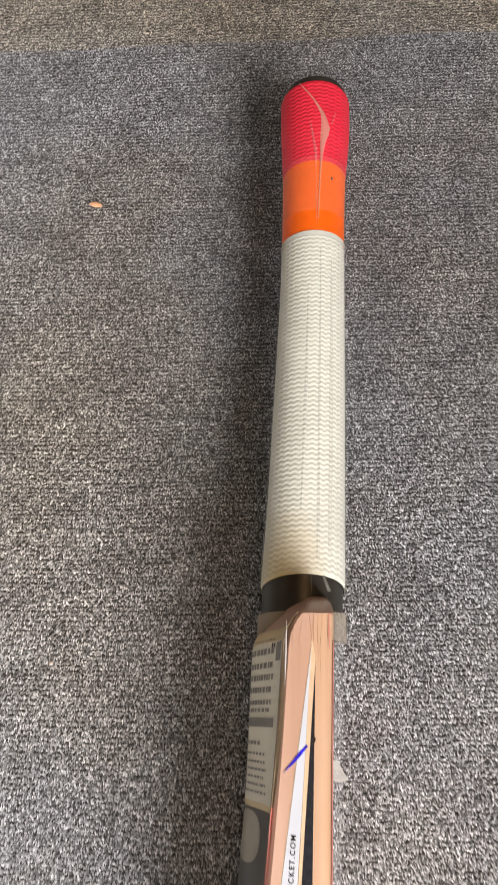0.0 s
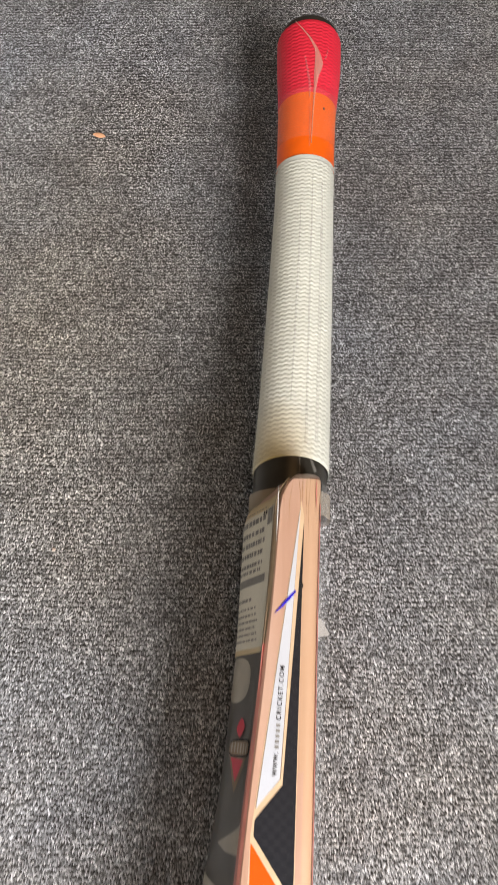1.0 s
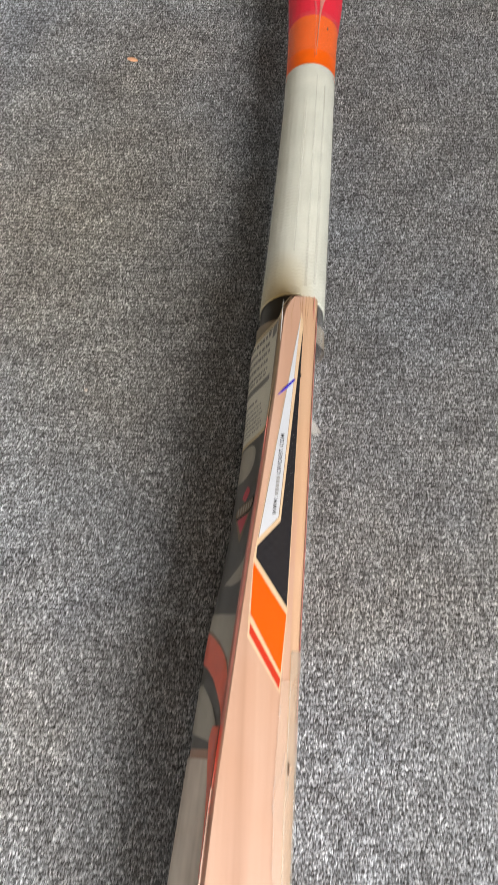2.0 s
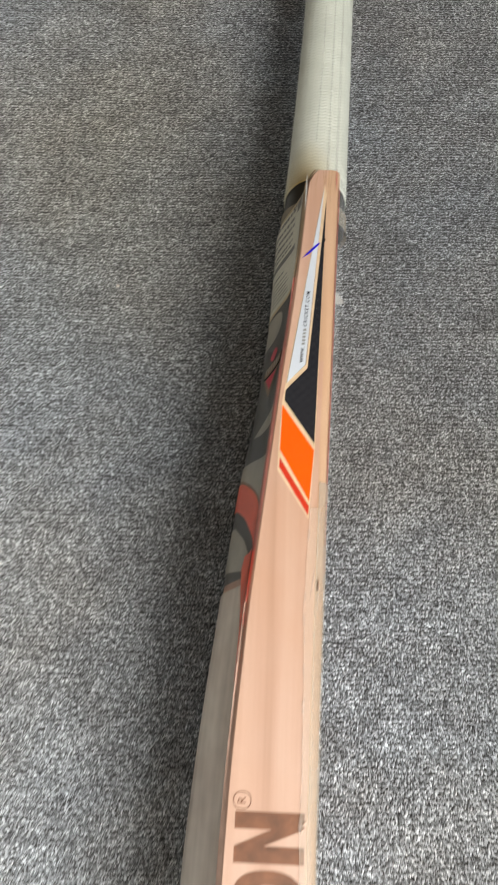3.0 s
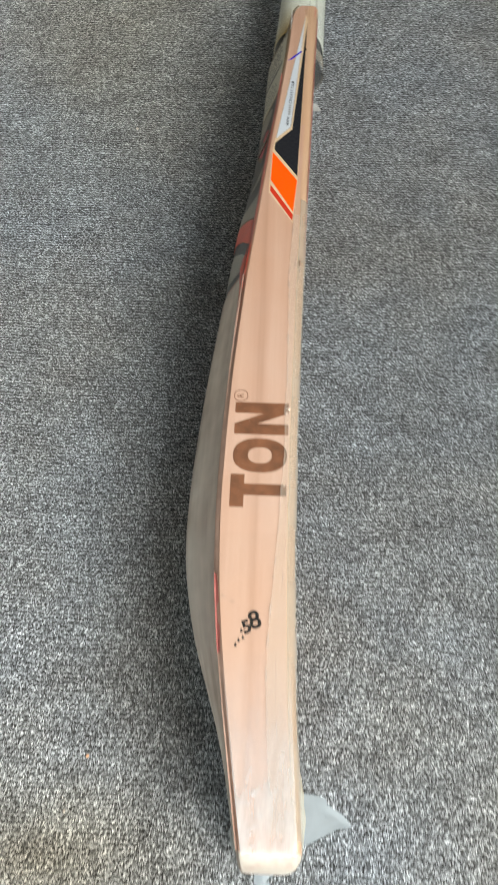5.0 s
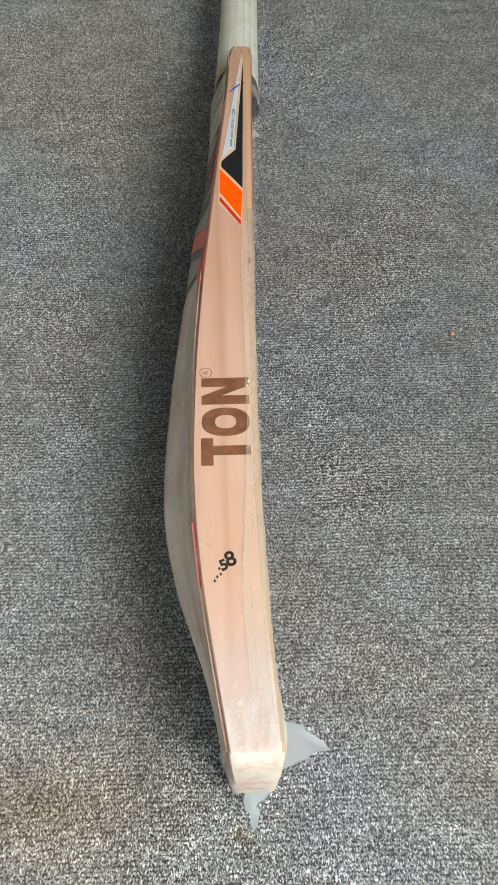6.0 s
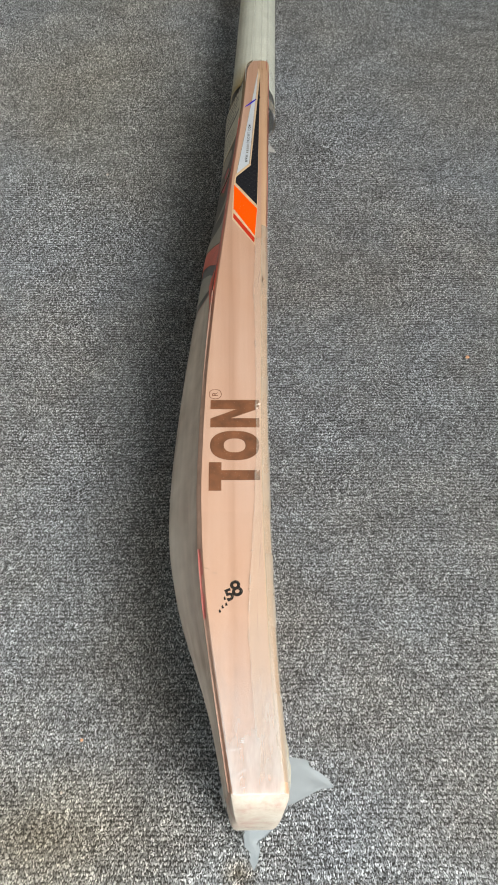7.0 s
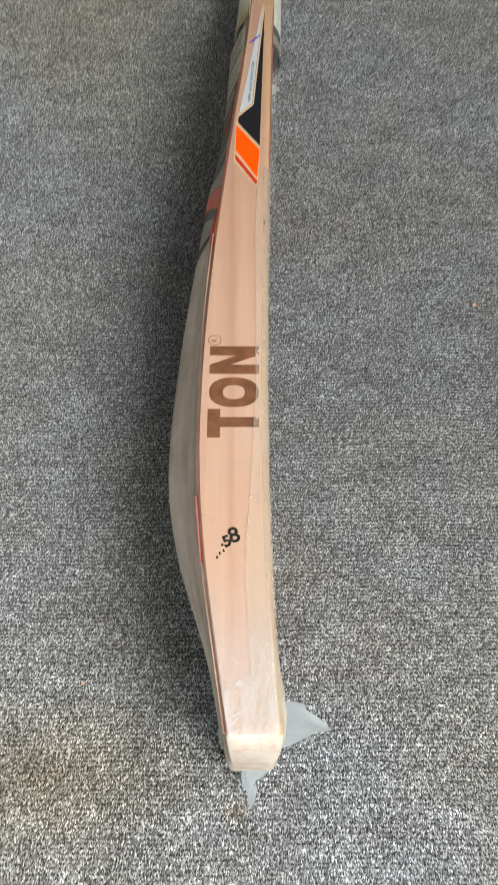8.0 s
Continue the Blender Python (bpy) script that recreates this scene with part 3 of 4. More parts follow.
for y, tall, far in ((0.1572, 0.0005, 0.088), (0.1516, 0.0024, 0.0880), (0.1462, 0.0022, 0.0872), (0.1414, 0.0022, 0.0905), (0.1366, 0.0021, 0.0868), (0.1319, 0.0017, 0.0890), (0.1290, 0.0015, 0.0880),
                     (0.1164, 0.0014, 0.0780), (0.1126, 0.0009, 0.0840), (0.1096, 0.0009, 0.0860), (0.1068, 0.0009, 0.0880), (0.1040, 0.0009, 0.0850), (0.1012, 0.0009, 0.0890), (0.0985, 0.0009, 0.0890)):
    z = 0.050
    while z < far - 0.0015:
        w = word.uniform(0.0010, 0.0034)
        patch("print_bar", y, y + tall, z, min(z + w, far), INK_GREY, label, 0.0008, 0.0002, rows=1, cols=2)
        z += w + word.choice((0.0005, 0.0007, 0.0014))
patch("print_bar", 0.1234, 0.1270, 0.045, 0.0925, INK_GREY, label, 0.0008, 0.0, rows=2, cols=12)
patch("code_block", 0.1485, 0.1560, 0.0905, 0.0980, INK_GREY, label, 0.0008, 0.0, rows=4, label="grey printed code block")
for z in (0.0850, 0.0875):
    patch("print_bar", 0.1540, 0.1560, z, z + 0.0012, INK, label, 0.0008, 0.0, rows=1, cols=2)


def blob(name, yc, zc, ry, rz, mat, parent, lift, power=2.0, tilt=0.0, label="", n=28, rings=4):
    """A rounded (power 2) or pointed (power 1) printed shape on the blade's back."""
    verts = [(back_x(yc, zc) - lift, yc, zc + lift * 0.6)]
    for k in range(1, rings + 1):
        for i in range(n):
            a = 2 * math.pi * i / n
            c, q = math.cos(a), math.sin(a)
            r = k / rings / (abs(c) ** power + abs(q) ** power) ** (1 / power)
            z = zc + rz * r * q
            y = yc + ry * r * c + tilt * (z - zc)
            verts.append((back_x(y, z) - lift, y, z + lift * 0.6))
    faces = [(0, 1 + (i + 1) % n, 1 + i) for i in range(n)]
    for k in range(rings - 1):
        a, b = 1 + k * n, 1 + (k + 1) * n
        faces += [(a + i, a + (i + 1) % n, b + (i + 1) % n, b + i) for i in range(n)]
    return link_mesh(name, verts, faces, mat, parent, label, smooth=True)


blob("pale_shape", 0.0825, 0.069, 0.0095, 0.0165, S_PALE, back_sticker, 0.00045, 2.4)
blob("red_mark", 0.0630, 0.0815, 0.0040, 0.0050, S_CRIMSON, back_sticker, 0.0007, 1.3, 0.1, "red flame-shaped mark")
blob("dark_border", 0.0550, 0.0840, 0.0036, 0.0145, INK, back_sticker, 0.00060, 4.0, 0.04)
badge = blob("badge", 0.0550, 0.0840, 0.0028, 0.0134, S_MARGIN, bat, 0.0009, 4.0, 0.04, "dark framed badge with pale bars")
for i in range(6):
    blob("print_bar", 0.0550, 0.0745 + 0.0038 * i, 0.0021, 0.0009, S_PALE, badge, 0.0011, 3.0, n=12, rings=2)
strip("dark_wedge", [(0.0700, 0.0520, 0.0520), (0.0820, 0.0370, 0.0520), (0.0930, 0.0520, 0.0520)], S_MARGIN, back_sticker, 0.0005)
strip("red_mark", [(0.0735, 0.0508, 0.0508), (0.0820, 0.0415, 0.0508), (0.0900, 0.0508, 0.0508)], S_CRIMSON, back_sticker, 0.0007, "red pointed mark")
strip("pale_shape", [(0.0720, 0.0175, 0.0178), (0.0820, 0.0155, 0.0215), (0.0930, 0.0160, 0.0255), (0.1030, 0.0175, 0.0300)], S_PALE, back_sticker, 0.0006)
strip("pale_shape", [(0.0450, 0.0000, 0.0060), (0.0680, -0.0050, 0.0035), (0.0790, -0.0105, 0.0022), (0.0870, -0.0155, 0.0010), (0.0970, -0.0230, -0.0002), (0.1040, -0.0290, -0.0020)], S_PALE, back_sticker, 0.0006)
strip("dark_line", [(0.0450, -0.0020, 0.0000), (0.0680, -0.0068, -0.0050), (0.0790, -0.0122, -0.0105), (0.0870, -0.0172, -0.0155), (0.0970, -0.0246, -0.0230), (0.1040, -0.0305, -0.0290)], S_MARGIN, back_sticker, 0.0006)
strip("orange_patch", [(0.0450, -0.0170, -0.0020), (0.0690, -0.0225, -0.0070), (0.0800, -0.0290, -0.0124), (0.0880, -0.0365, -0.0174), (0.0970, -0.0440, -0.0248), (0.1046, -0.0510, -0.0310)], S_CORAL, back_sticker, 0.0007,
      "faded red-orange curved band")
strip("pale_shape", [(0.0450, -0.0520, -0.0300), (0.0680, -0.0540, -0.0310), (0.0820, -0.0560, -0.0400), (0.0900, -0.0575, -0.0480), (0.0960, -0.0580, -0.0545)], S_PALE, back_sticker, 0.0006)
corner_rows = [(-0.110, 0.1036), (-0.099, 0.1020), (-0.086, 0.0985), (-0.067, 0.0905), (-0.056, 0.0870), (-0.050, 0.0890)]
verts = []
for y0 in range(31):
    y = -0.110 + 0.060 * y0 / 30
    low = float(np.interp(y, *zip(*corner_rows)))
    for k in range(5):
        z = low + (0.1058 - low) * k / 4
        verts.append((back_x(y, z) - 0.0014, y, z + 0.0007))
link_mesh("coral_shape", verts, grid_faces(31, 5), S_CORAL, back_sticker, "coral strip tapering along the corner", smooth=True)
patch("loose_film", -0.3755, -0.064, 0.012, 0.1044, FILM_BACK, bat, 0.0009, label="milky film lying loose over the back", rows=60)


def edge_line(name, y0, y1, z0, mat, lift=0.0008, label_text=""):
    """A thin line that wraps the corner between the upper edge and the back."""
    n = 40
    verts = []
    for i in range(n + 1):
        y = y0 + (y1 - y0) * i / n
        taper = max(0.02, math.sin(math.pi * i / n))
        a, low = edge_left(y) + squeeze_back(y), TOP - (TOP - z0) * taper
        verts += [(a + 0.0009 * taper, y, TOP + 0.15 * lift), (a - 0.4 * lift, y, TOP - 0.0011), (back_x(y, low) - lift, y, low)]
    return link_mesh(name, verts, grid_faces(n + 1, 3), mat, bat, label_text)


edge_line("edge_line", 0.096, 0.166, 0.1050, S_MARGIN, 0.0009, "brown line along the corner")
edge_line("edge_line", -0.085, 0.096, 0.1015, S_ROSE, 0.0009, "faded red line along the corner")
# thin shading between edge and back, put into a brown strip
edge_line("edge_line", -0.376, -0.075, 0.1048, S_DUSK, 0.0012, "dull brown line painting the shade along the corner")
edge_line("edge_line", -0.294, -0.256, 0.1059, S_PINK, 0.0013, "pink line along the corner")


def face_line(name, y0, y1, mat, n=40):
    """A thin line along the rounded corner between edge and face."""
    verts = []
    for i in range(n + 1):
        y = y0 + (y1 - y0) * i / n
        f, r = face_x(y) + 0.0003, 0.0045
        for d in (62, 88):
            verts.append((f - r + r * math.sin(radians(d)), y, TOP - r + r * math.cos(radians(d)) + 0.0003))
    return link_mesh(name, verts, [f[::-1] for f in grid_faces(n + 1, 2)], mat, bat)


face_line("edge_line", -0.06, 0.155, S_ROSE)

# ---- clear shrink film ----
wrap = loft("shrink_film", STATIONS, FILM, bat, 0.0011, "clear shrink film round the blade")
sleeve("handle_film", 0.1870, 0.3600, FILM_GRIP, wrap, False, 0.0011, step=0.006, label="clear film round the grip", around=48, droop=0.005)
sleeve("handle_film", 0.3600, 0.4555, FILM, wrap, False, 0.0011, step=0.006, label="clear film round the knob", around=48)


def sheet(name, outline, z_of, mat, parent, label="", cells=7):
    """A torn, crinkled flap of film: a fan-filled outline with its own uneven height."""
    n = len(outline)
    cx, cy = sum(p[0] for p in outline) / n, sum(p[1] for p in outline) / n
    verts = [(cx, cy, z_of(cx, cy))]
    for k in range(1, cells + 1):
        for x, y in outline:
            px, py = cx + (x - cx) * k / cells, cy + (y - cy) * k / cells
            verts.append((px, py, z_of(px, py) + 0.0012 * noise.noise(Vector((px * 160, py * 160, 3.0)))))
    faces = [(0, 1 + i, 1 + (i + 1) % n) for i in range(n)]
    for k in range(cells - 1):
        a, b = 1 + k * n, 1 + (k + 1) * n
        faces += [(a + i, b + i, b + (i + 1) % n, a + (i + 1) % n) for i in range(n)]
    return link_mesh(name, verts, faces, mat, parent, label, smooth=True)


sheet("film_flap", [(0.0125, -0.349), (0.0195, -0.3495), (0.0262, -0.3505), (0.0272, -0.3535), (0.0345, -0.3575), (0.0385, -0.3610),
                    (0.0405, -0.3640), (0.0330, -0.3650), (0.0250, -0.3690), (0.0180, -0.3725), (0.0125, -0.3745)],
      lambda x, y: 0.036 - (x - 0.013) * 0.35, FILM_MILKY, wrap, "torn milky flap of film")
sheet("film_flap", [(-0.0080, -0.3790), (-0.0092, -0.3870), (-0.0090, -0.3920), (-0.0058, -0.3945), (-0.0060, -0.3990), (-0.0040, -0.4035),
                    (-0.0018, -0.3990), (-0.0005, -0.3940), (-0.0008, -0.3880), (0.0060, -0.3845), (0.0095, -0.3800)],
      lambda x, y: 0.010 + (y + 0.403) * 0.3, FILM_MILKY, wrap, "torn milky flap of film")
sheet("film_flap", [(-0.0150, -0.3640), (-0.0205, -0.3650), (-0.0222, -0.3690), (-0.0208, -0.3745), (-0.0195, -0.3775), (-0.0150, -0.3740)],
      lambda x, y: 0.060, FILM_TUCK, wrap, "torn milky flap of film")
sheet("film_flap", [(0.0130, 0.1110), (0.0165, 0.1100), (0.0185, 0.1065), (0.0205, 0.1030), (0.0170, 0.1020), (0.0130, 0.1030)],
      lambda x, y: 0.070, FILM_TUCK, wrap, "small milky tuck of film")


# milkiness that grows toward the toe paints the glare on the film
FILM_HAZE = film("glare_haze_film", 0.1, 0.02, 0.9, (0.64, 0.615, 0.62))
hn, hl = FILM_HAZE.node_tree.nodes, FILM_HAZE.node_tree.links
haze_rise, place = hn.new("ShaderNodeMapRange"), hn.new("ShaderNodeSeparateXYZ")
hl.new(mapping(hn, hl, (1, 1, 1)), place.inputs[0])
hl.new(place.outputs["Y"], haze_rise.inputs["Value"])
for sock, value in (("From Min", -0.292), ("From Max", -0.365), ("To Min", 0.0), ("To Max", 0.50)):
    haze_rise.inputs[sock].default_value = value
rumple = hn.new("ShaderNodeMath")
rumple.operation = "MULTIPLY"
hl.new(haze_rise.outputs["Result"], rumple.inputs[0])
hl.new(ramp(hn, hl, noise_tex(hn, hl, mapping(hn, hl, (160, 40, 1)), 1.0, 3), [(0.3, (0.5, 0.5, 0.5)), (0.7, (1.1, 1.1, 1.1))]), rumple.inputs[1])
for node in hn:
    if node.type == "MIX_SHADER" and abs(node.inputs["Fac"].default_value - 0.1) < 0.001:
        hl.new(rumple.outputs[0], node.inputs["Fac"])
verts = []
for i in range(41):
    y = -0.235 - 0.1425 * i / 40
    for j in range(9):
        x = edge_left(y) + 0.0008 + (face_x(y) - edge_left(y) - 0.0030) * j / 8
        verts.append((x, y, TOP + 0.0016 + 0.0002 * noise.noise(Vector((x * 300, y * 90, 0.0)))))
link_mesh("film_layer", verts, [f[::-1] for f in grid_faces(41, 9)], FILM_HAZE, wrap, "doubled film near the toe with its glare painted as haze", True)
FILM_EDGE = film("film_fold", 0.09, 0.05, 0.6)
fold = []
for i in range(41):
    y = -0.03 + 0.195 * i / 40
    w = film_stand(y) * (0.9 + 0.25 * noise.noise(Vector((0, y * 60, 0))))
    for k, drop in ((0.0, 0.0), (0.5, 0.004), (1.0, 0.014)):
        fold.append((face_x(y) + 0.0006 + w * k, y, TOP - 0.006 - drop))
link_mesh("film_fold", fold, [f[::-1] for f in grid_faces(41, 3)], FILM_EDGE, wrap, "film standing off the face", True)


def crease(x0, y0, x1, y1, width=0.0004, z=TOP + 0.0012, bulge=0.0, mat=FILM_GLINT):
    d = Vector((x1 - x0, y1 - y0))
    n = Vector((-d.y, d.x)).normalized() * width
    verts = []
    for i in range(9):
        t = i / 8
        w = math.sin(math.pi * min(0.97, max(0.03, t)))
        p = Vector((x0, y0)) + d * t + n * (bulge / width) * w
        verts += [(p.x - n.x * w, p.y - n.y * w, z), (p.x, p.y, z + width * 0.9 * w), (p.x + n.x * w, p.y + n.y * w, z)]
    return link_mesh("crease", verts, grid_faces(9, 3), mat, wrap)


for c in ((-0.0128, -0.3539, -0.0093, -0.3535), (-0.0128, -0.3547, -0.0088, -0.3544), (-0.0120, -0.3528, -0.0085, -0.3525), (-0.0195, -0.3583, -0.0111, -0.3573),
          (-0.0170, -0.3707, -0.0081, -0.3652), (-0.0081, -0.3652, -0.0072, -0.3607), (-0.0156, -0.3759, -0.0086, -0.3736), (-0.0150, -0.3728, -0.0110, -0.3690),
          (-0.0044, -0.3531, -0.0030, -0.3527), (-0.0042, -0.3540, -0.0026, -0.3536), (-0.0040, -0.3552, -0.0022, -0.3549), (-0.0046, -0.3566, -0.0028, -0.3562), (-0.0044, -0.3599, -0.0020, -0.3590),
          (-0.0100, -0.3628, -0.0078, -0.3622), (-0.0112, -0.3672, -0.0086, -0.3668)):
    crease(*c, 0.0003)
crease(-0.0310, -0.2668, -0.0275, -0.2680, 0.0003, mat=FILM_SEAM)
crease(-0.0270, -0.2700, -0.0230, -0.2702, 0.0003, mat=FILM_SEAM)
for x0, y0, x1, y1 in ((-0.0016, -0.366, -0.0004, -0.352), (-0.0050, -0.361, -0.0044, -0.345), (-0.0125, -0.366, -0.0118, -0.350)):
    crease(x0, y0, x1, y1, 0.0003, TOP + 0.0012, 0.0003, FILM_SEAM)
crease(0.0010, -0.0740, 0.0035, -0.0560, 0.00035, mat=FILM_SEAM)
crease(0.0042, -0.0800, 0.0050, -0.0640, 0.00035, mat=FILM_SEAM)
flat("film_tick", [(0.0048, -0.0690), (0.0050, -0.0690), (0.0052, -0.0640), (0.0050, -0.0640)], S_DUSK, wrap, 0.0014)
crease(-0.0034, 0.1630, -0.0044, 0.1380, 0.00032, TOP + 0.0006)



def handle_crease(points, mat):
    """A fold of film lying along the top of the handle: rows of place along it, angle from the top, half width."""
    ys, angles, widths = zip(*sorted(points))
    verts, count = [], 21
    for i in range(count):
        y = ys[0] + (ys[-1] - ys[0]) * i / (count - 1)
        a, w = float(np.interp(y, ys, angles)), float(np.interp(y, ys, widths)) / 0.018
        for s, up in ((-w, 0.0013), (-0.4 * w, 0.0021), (0.4 * w, 0.0021), (w, 0.0013)):
            r = radius(y) + up
            verts.append((axis_x(y) + r * math.sin(a + s), y, HALF + (r + 0.001) * math.cos(a + s)))
    return link_mesh("crease", verts, grid_faces(count, 4), mat, wrap, smooth=True)


FILM_BAND = film("doubled_film", 0.04, 0.02, 0.6, (1.0, 0.80, 0.68))
sleeve("film_overlap", 0.3735, 0.4065, FILM_BAND, wrap, False, 0.0014, step=0.003, label="doubled film over the orange band", around=48)
sleeve("film_overlap", 0.4065, 0.4200, FILM, wrap, False, 0.0015, step=0.003, label="doubled film over the red knob", around=48)
sleeve("film_overlap", 0.1585, 0.1720, film("gathered_shoulder_film", 0.40, 0.04, 0.8, (0.50, 0.43, 0.34), 0.2), wrap, False, 0.0012, step=0.003, label="tan gathered film below the binding", around=48)
sleeve("grip_rim", 0.3592, 0.3618, GRIP_WHITE, bat, False, 0.0008, step=0.0005, label="thin ivory rim of the grip", around=72)
handle_crease([(0.4535, -0.44, 0.0002), (0.4395, 0.0, 0.0005), (0.431, 0.22, 0.0012), (0.4225, 0.29, 0.0026), (0.4145, 0.22, 0.0014), (0.404, 0.19, 0.0006), (0.392, 0.17, 0.0004), (0.368, 0.14, 0.0003)], FILM_FOLD)
handle_crease([(0.427, -0.15, 0.0004), (0.408, 0.03, 0.0008), (0.398, 0.04, 0.0003)], FILM_FAINT)
handle_crease([(0.434, 0.55, 0.0003), (0.426, 0.46, 0.0006)], FILM_FAINT)
handle_crease([(0.396, 0.06, 0.0002), (0.378, 0.08, 0.0004), (0.366, 0.08, 0.0002)], FILM_FAINT)
# long pale seams that also paint the glare streaks on the grip's film
handle_crease([(0.352, 0.22, 0.0002), (0.290, 0.25, 0.0007), (0.240, 0.28, 0.0006), (0.192, 0.33, 0.0008)], FILM_FAINT)
handle_crease([(0.345, 0.55, 0.0003), (0.260, 0.60, 0.0012), (0.195, 0.62, 0.0009)], FILM_FAINT)
handle_crease([(0.330, -0.12, 0.0002), (0.280, -0.10, 0.0008), (0.215, -0.12, 0.0003)], FILM_FAINT)
handle_crease([(0.1868, 0.18, 0.0002), (0.178, 0.20, 0.0002)], FILM_SEAM)
handle_crease([(0.1860, 0.45, 0.0004), (0.179, 0.62, 0.0010)], FILM_FAINT)


def handle_spot(name, y, angle, size_y, size_a, mat, parent, label_text=""):
    """A small printed, worn or shade-painting spot lying on the handle."""
    verts = []
    for k in (0.0, 1.0):
        for i in range(12):
            a = 2 * math.pi * i / 12
            yy, aa = y + size_y * k * math.cos(a), angle + size_a * k * math.sin(a)
            r = radius(yy) + 0.0006
            verts.append((axis_x(yy) + r * math.sin(aa), yy, HALF + (r + 0.001) * math.cos(aa)))
    return link_mesh(name, verts[11:], [(0, 1 + i, 1 + (i + 1) % 12) for i in range(12)], mat, parent, label_text)


handle_spot("dark_spot", 0.3945, 0.57, 0.0011, 0.035, S_GREY, bat, "small dark spot on the orange band")
# black spot that paints the shade in the slot below the binding
handle_spot("gap_shade_spot", 0.1735, 0.12, 0.0010, 0.10, INK, bat, "black spot painting the shade in the gap under the tape")

# the wavy seam of the film along the blade, and the doubled film beside it
seam_x = smooth_table([(-0.02, 0.0012), (-0.034, 0.0009), (-0.05, -0.0003), (-0.072, -0.0012), (-0.12, -0.0010), (-0.165, -0.0014), (-0.20, -0.0017), (-0.2585, -0.0053), (-0.28, -0.0069),
                       (-0.2955, -0.0076), (-0.315, -0.0070), (-0.35, -0.0050), (-0.375, -0.0040)])
for away, wide, far in ((0.0, 0.0006, 0.0), (0.0042, 0.0003, 7.0)):
    verts = []
    for i in range(131):
        y = -0.025 - 0.345 * i / 130
        x = seam_x(y) + away + 0.0006 * noise.noise(Vector((far, y * 45, 2.0))) + 0.0003 * noise.noise(Vector((far, y * 190, 5.0)))
        w = wide * max(0.03, 0.25 + 1.7 * noise.noise(Vector((far, y * 130, 9.0))))
        verts += [(x - w, y, TOP + 0.0012), (x, y, TOP + 0.0012 + 0.6 * w), (x + w, y, TOP + 0.0012)]
    link_mesh("film_seam", verts, grid_faces(131, 3), FILM_SEAM, wrap, "wavy seam of the clear film", smooth=True)
FILM_DOUBLE = film("overlapping_film", 0.17, 0.02, 0.8, (0.73, 0.66, 0.55))
verts = []
for i in range(61):
    y = -0.03 - 0.34 * i / 60
    a, b = seam_x(y) + 0.0005 * noise.noise(Vector((0.0, y * 60, 1.0))), face_x(y) - 0.0036
    verts += [(a + (b - a) * k / 3, y, TOP + 0.00135) for k in range(4)]
link_mesh("film_overlap", verts, [f[::-1] for f in grid_faces(61, 4)], FILM_DOUBLE, wrap, "doubled film beside the seam", smooth=True)
# pale lumps painted in for the highlights along the seam
for x, y, size in ((0.0003, -0.1640, 0.0011), (-0.0008, -0.1670, 0.0008), (-0.0010, -0.1830, 0.0006), (-0.0012, -0.2090, 0.0007), (-0.0068, -0.2790, 0.0007), (-0.0052, -0.2570, 0.0008)):
    crease(x - size, y - size, x + size, y + 0.6 * size, 0.8 * size, TOP + 0.0013, 0.0, FILM_FOLD)
FILM_TAN = film("gathered_film", 0.42, 0.05, 0.8, (0.78, 0.68, 0.50))
verts = []
for i in range(17):
    y = -0.340 - 0.038 * i / 16
    for k in range(5):
        out = k / 4 * (0.0036 + 0.0012 * noise.noise(Vector((0.0, y * 150, 4.0)))) * math.sin(math.pi * (0.12 + 0.8 * i / 16))
        verts.append((face_x(y) - squeeze(y) + 0.0003 + out, y, 0.100 - 0.022 * k / 4))
link_mesh("film_gather", verts, [f[::-1] for f in grid_faces(17, 5)], FILM_TAN, wrap, "tan gathered film beside the toe", smooth=True)
FILM_CORNER = film("film_on_corner", 0.40, 0.05, 0.8, (0.50, 0.42, 0.34), 0.15)
verts = []
for i in range(91):
    y = -0.372 + 0.355 * i / 90
    f, r = face_x(y), 0.0052
    for d in (6, 30, 55, 84):
        verts.append((f - 0.0045 + r * math.sin(radians(d)), y, TOP - 0.0045 + r * math.cos(radians(d)) + 0.0002 * noise.noise(Vector((d, y * 70, 6.0)))))
link_mesh("film_corner", verts, grid_faces(91, 4), FILM_CORNER, wrap, "dull tan film over the rounded corner", smooth=True)


# ================= small bits on the carpet =================
def crumb(place, size, turn, mat, label_text):
    bm = bmesh.new()
    bmesh.ops.create_icosphere(bm, subdivisions=2, radius=1)
    for v in bm.verts:
        v.co *= 1 + 0.25 * noise.noise(v.co * 1.7 + Vector(place) * 50)
        v.co = Vector((v.co.x * size[0], v.co.y * size[1], v.co.z * size[2]))
    me = bpy.data.meshes.new("crumb")
    bm.to_mesh(me)
    bm.free()
    me.materials.append(mat)
    ob = new("crumb", me)
    ob.matrix_world = pose(place[0], place[1], place[2], 0, 0, turn)
    return tagged(ob, label_text, "crumb")


crumb((-0.1215, 0.4305, 0.0022), (0.0042, 0.0018, 0.0012), -14, CRUMB, "small orange shaving lying on the carpet")
crumb((0.1690, -0.0500, 0.0020), (0.0016, 0.0014, 0.0010), 20, CRUMB, "tiny tan crumb lying on the carpet")
crumb((-0.1048, -0.3331, 0.0020), (0.0011, 0.0009, 0.0008), 35, CRUMB, "tiny pink-tan crumb lying on the carpet")
crumb((-0.1139, -0.3620, 0.0020), (0.0008, 0.0010, 0.0007), 10, TOE_WOOD, "tiny pale crumb lying on the carpet")
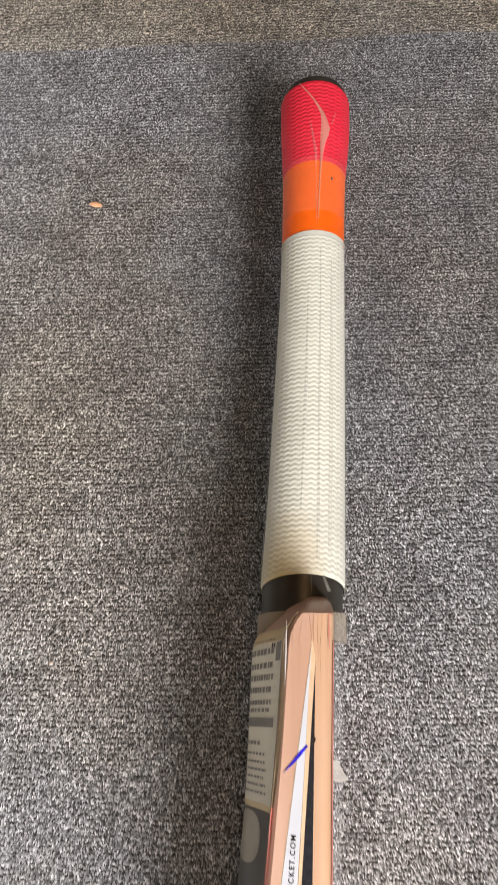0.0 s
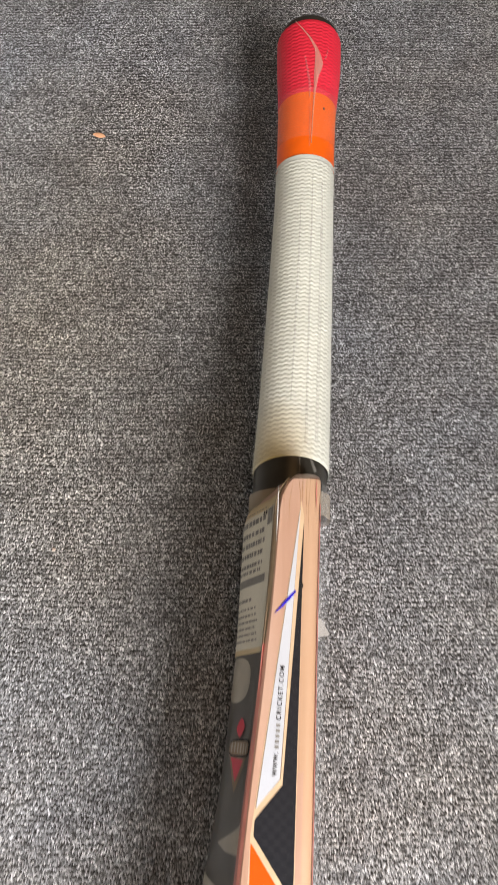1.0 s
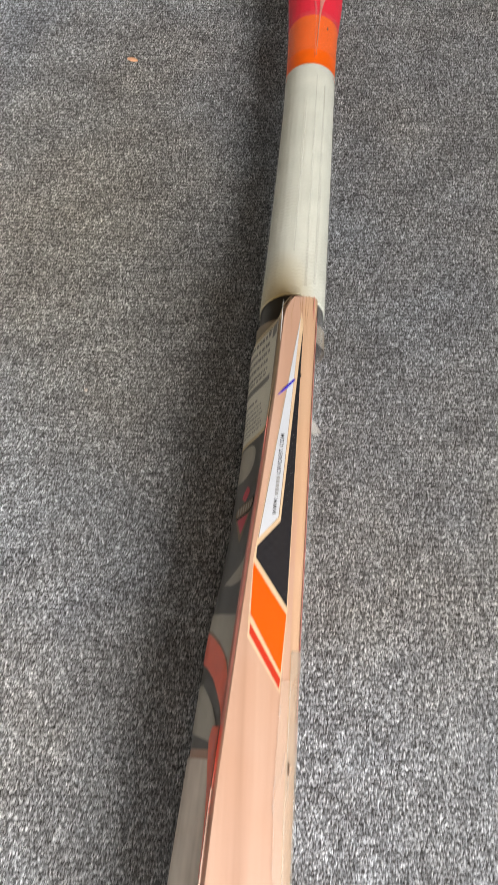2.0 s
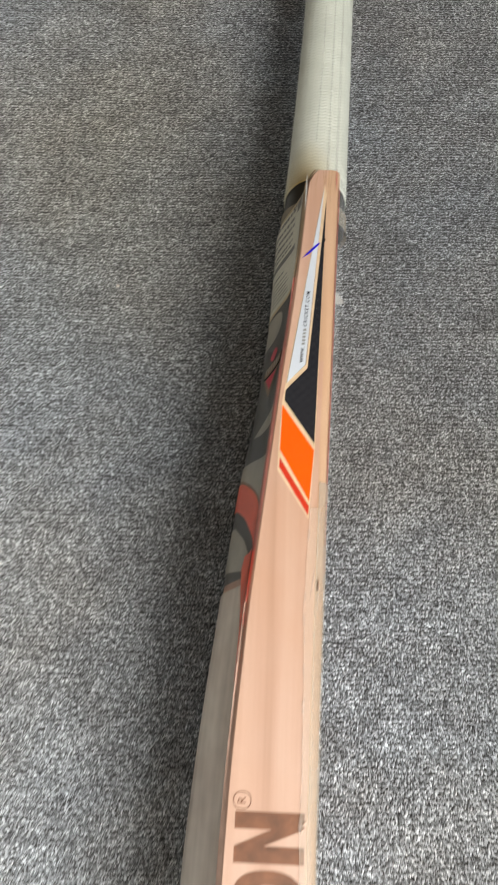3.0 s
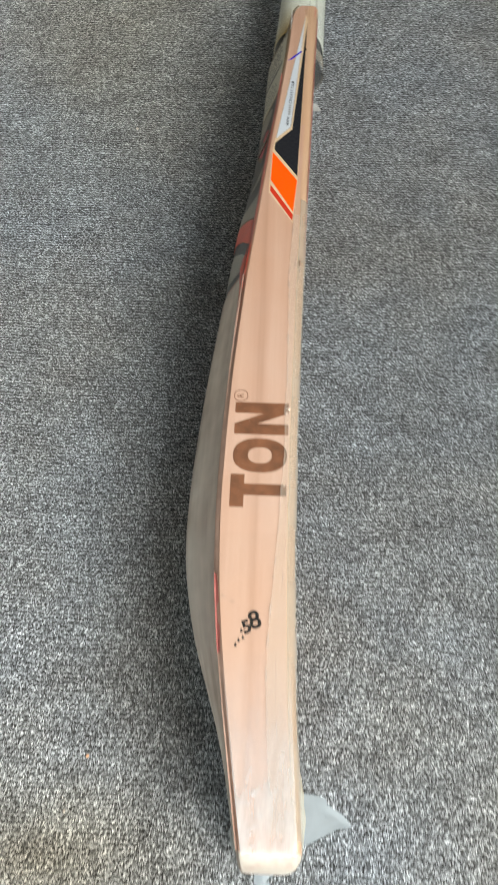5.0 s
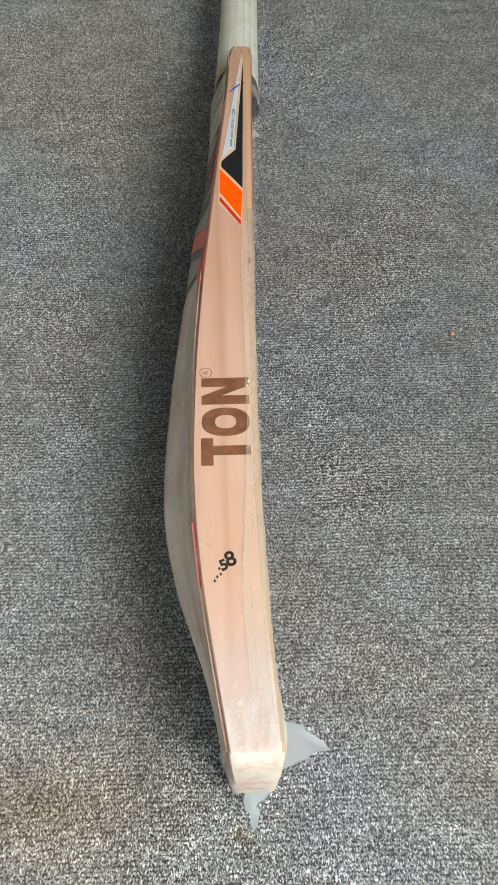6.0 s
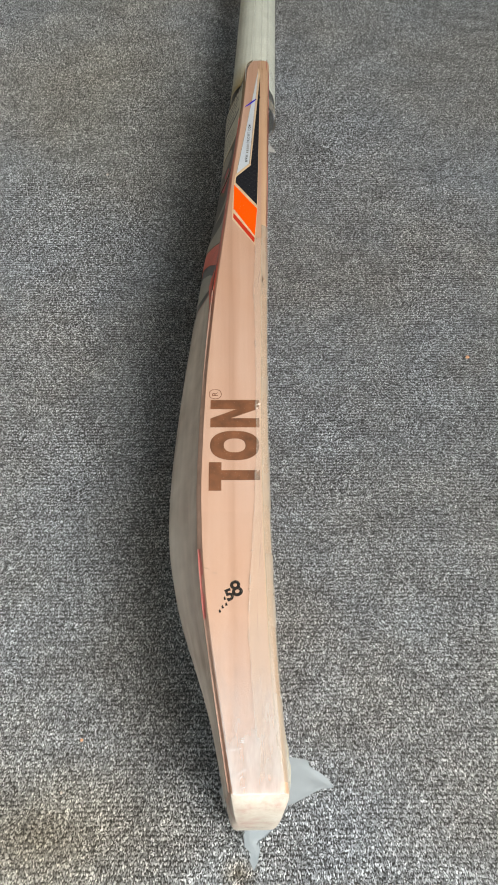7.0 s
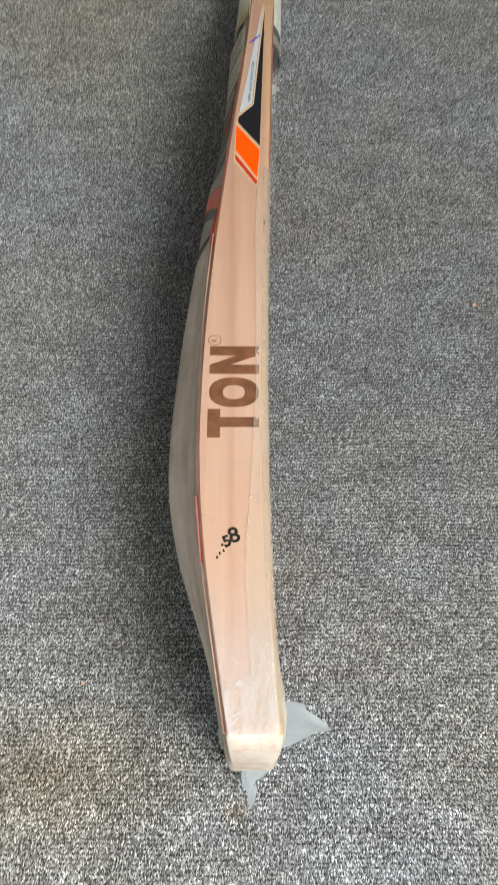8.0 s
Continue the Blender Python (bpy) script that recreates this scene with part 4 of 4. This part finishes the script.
crumb((-0.1265, 0.1530, 0.0020), (0.0011, 0.0011, 0.0009), 0, TOE_WOOD, "tiny cream crumb lying on the carpet")


# ================= carpet pile =================
def half_width(y):
    """How far the pile reaches to either side."""
    return np.interp(y, (-0.46, 0.20, 0.35, 0.46, 0.51, 0.63), (0.165, 0.278, 0.302, 0.318, 0.255, 0.240))


def pile(name, x0, x1, y0, y1, heading, tint, seed):
    """Short curled yarn tufts in double stitched rows along x, with stray tufts between: each a bent, ridged strand that lies over towards -y."""
    rng = np.random.default_rng(seed)
    row, pitch = 0.0025, 0.00082
    xs, ys, turn = [], [], []
    for offset in (-0.00040, 0.00044):
        nx, ny = int((x1 - x0) / pitch), int((y1 - y0) / row)
        gx, gy = np.meshgrid(np.arange(nx), np.arange(ny))
        n = nx * ny
        xs.append(x0 + (gx.ravel() + 0.5 + rng.uniform(-0.45, 0.45, n)) * pitch)
        ys.append(y0 + (gy.ravel() + 0.5) * row + offset + rng.normal(0, 0.00032, n))
        turn.append(rng.normal(heading, 0.85, n))
    n = int((x1 - x0) * (y1 - y0) / 0.0000062)
    xs.append(rng.uniform(x0, x1, n)), ys.append(rng.uniform(y0, y1, n)), turn.append(rng.uniform(0, np.pi, n))
    cx, cy, ang = np.concatenate(xs), np.concatenate(ys), np.concatenate(turn)
    stray = np.arange(len(cx)) >= len(cx) - n
    cy += 0.0006 * np.sin(cx * 41 + 3 * np.sin(cy * 7))
    keep = np.abs(cx) < half_width(cy)
    cx, cy, ang, stray = cx[keep], cy[keep], ang[keep], stray[keep]
    n = len(cx)
    half = np.where(stray, rng.uniform(0.0005, 0.0010, n), rng.uniform(0.00052, 0.00105, n))
    wide = rng.uniform(0.00026, 0.00046, n)
    high = rng.uniform(0.0006, 0.0017, n) + np.where(stray, 0.0002, 0.0)
    bend = rng.uniform(-0.0006, 0.0006, n)
    lean = rng.uniform(0.4, 1.2, n)
    co = np.zeros((n, 5, 3), np.float32)
    for i, (along, across, up) in enumerate(((-1.0, 0.0, 0.35), (0.0, -1.0, 0.35), (0.0, 0.0, 1.0), (0.0, 1.0, 0.35), (1.0, 0.0, 0.35))):
        px, py = half * along, bend * (1 - abs(along)) + wide * across
        co[:, i, 0] = cx + px * np.cos(ang) - py * np.sin(ang)
        co[:, i, 1] = cy + px * np.sin(ang) + py * np.cos(ang) - (lean * high if i == 2 else 0.0)
        co[:, i, 2] = high * up - (0.0 if i == 2 else 0.0006)
    tri = np.array([(0, 1, 2), (1, 4, 2), (4, 3, 2), (3, 0, 2)])
    corners = (np.arange(n)[:, None, None] * 5 + tri[None]).astype(np.int32).ravel()
    me = bpy.data.meshes.new(name)
    me.vertices.add(n * 5)
    me.vertices.foreach_set("co", co.ravel())
    me.loops.add(len(corners))
    me.loops.foreach_set("vertex_index", corners)
    me.polygons.add(n * 4)
    me.polygons.foreach_set("loop_start", np.arange(0, n * 12, 3, dtype=np.int32))
    me.update(calc_edges=True)
    me.shade_smooth()
    me.materials.append(carpet(True, tint))
    return tagged(new(name, me), "grey flecked curled yarn loops of the carpet", "carpet", kind="stuff")


def pile_backing():
    """The base under the loops, of the same outline, darkened to paint the shade between them."""
    ys = [-0.46, 0.20, 0.35, 0.46, 0.51, 0.63]
    wide = [float(half_width(y)) for y in ys]
    outline = [(w - 0.002, y) for w, y in zip(wide, ys)] + [(-w + 0.002, y) for w, y in reversed(list(zip(wide, ys)))]
    verts = [(x, y, z) for z in (-0.0009, -0.0011) for x, y in outline]
    n = len(outline)
    faces = [tuple(range(n)), tuple(range(n, 2 * n))[::-1]] + [(i, i + n, (i + 1) % n + n, (i + 1) % n) for i in range(n)]
    ob = link_mesh("gap_shade_backing", verts, faces, carpet(False, (0.28, 0.28, 0.28)))
    return tagged(ob, "backing under the carpet loops, darkened for the shade in the gaps", "carpet", kind="structure")


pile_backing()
pile("carpet_pile", -0.32, 0.32, -0.46, 0.5590, math.pi / 2, (0.965, 1.0, 1.06), 5)
# the next carpet tile, its yarn turned across and browner
pile("carpet_pile", -0.32, 0.32, 0.5572, 0.63, 0.0, (1.08, 1.02, 0.92), 6)
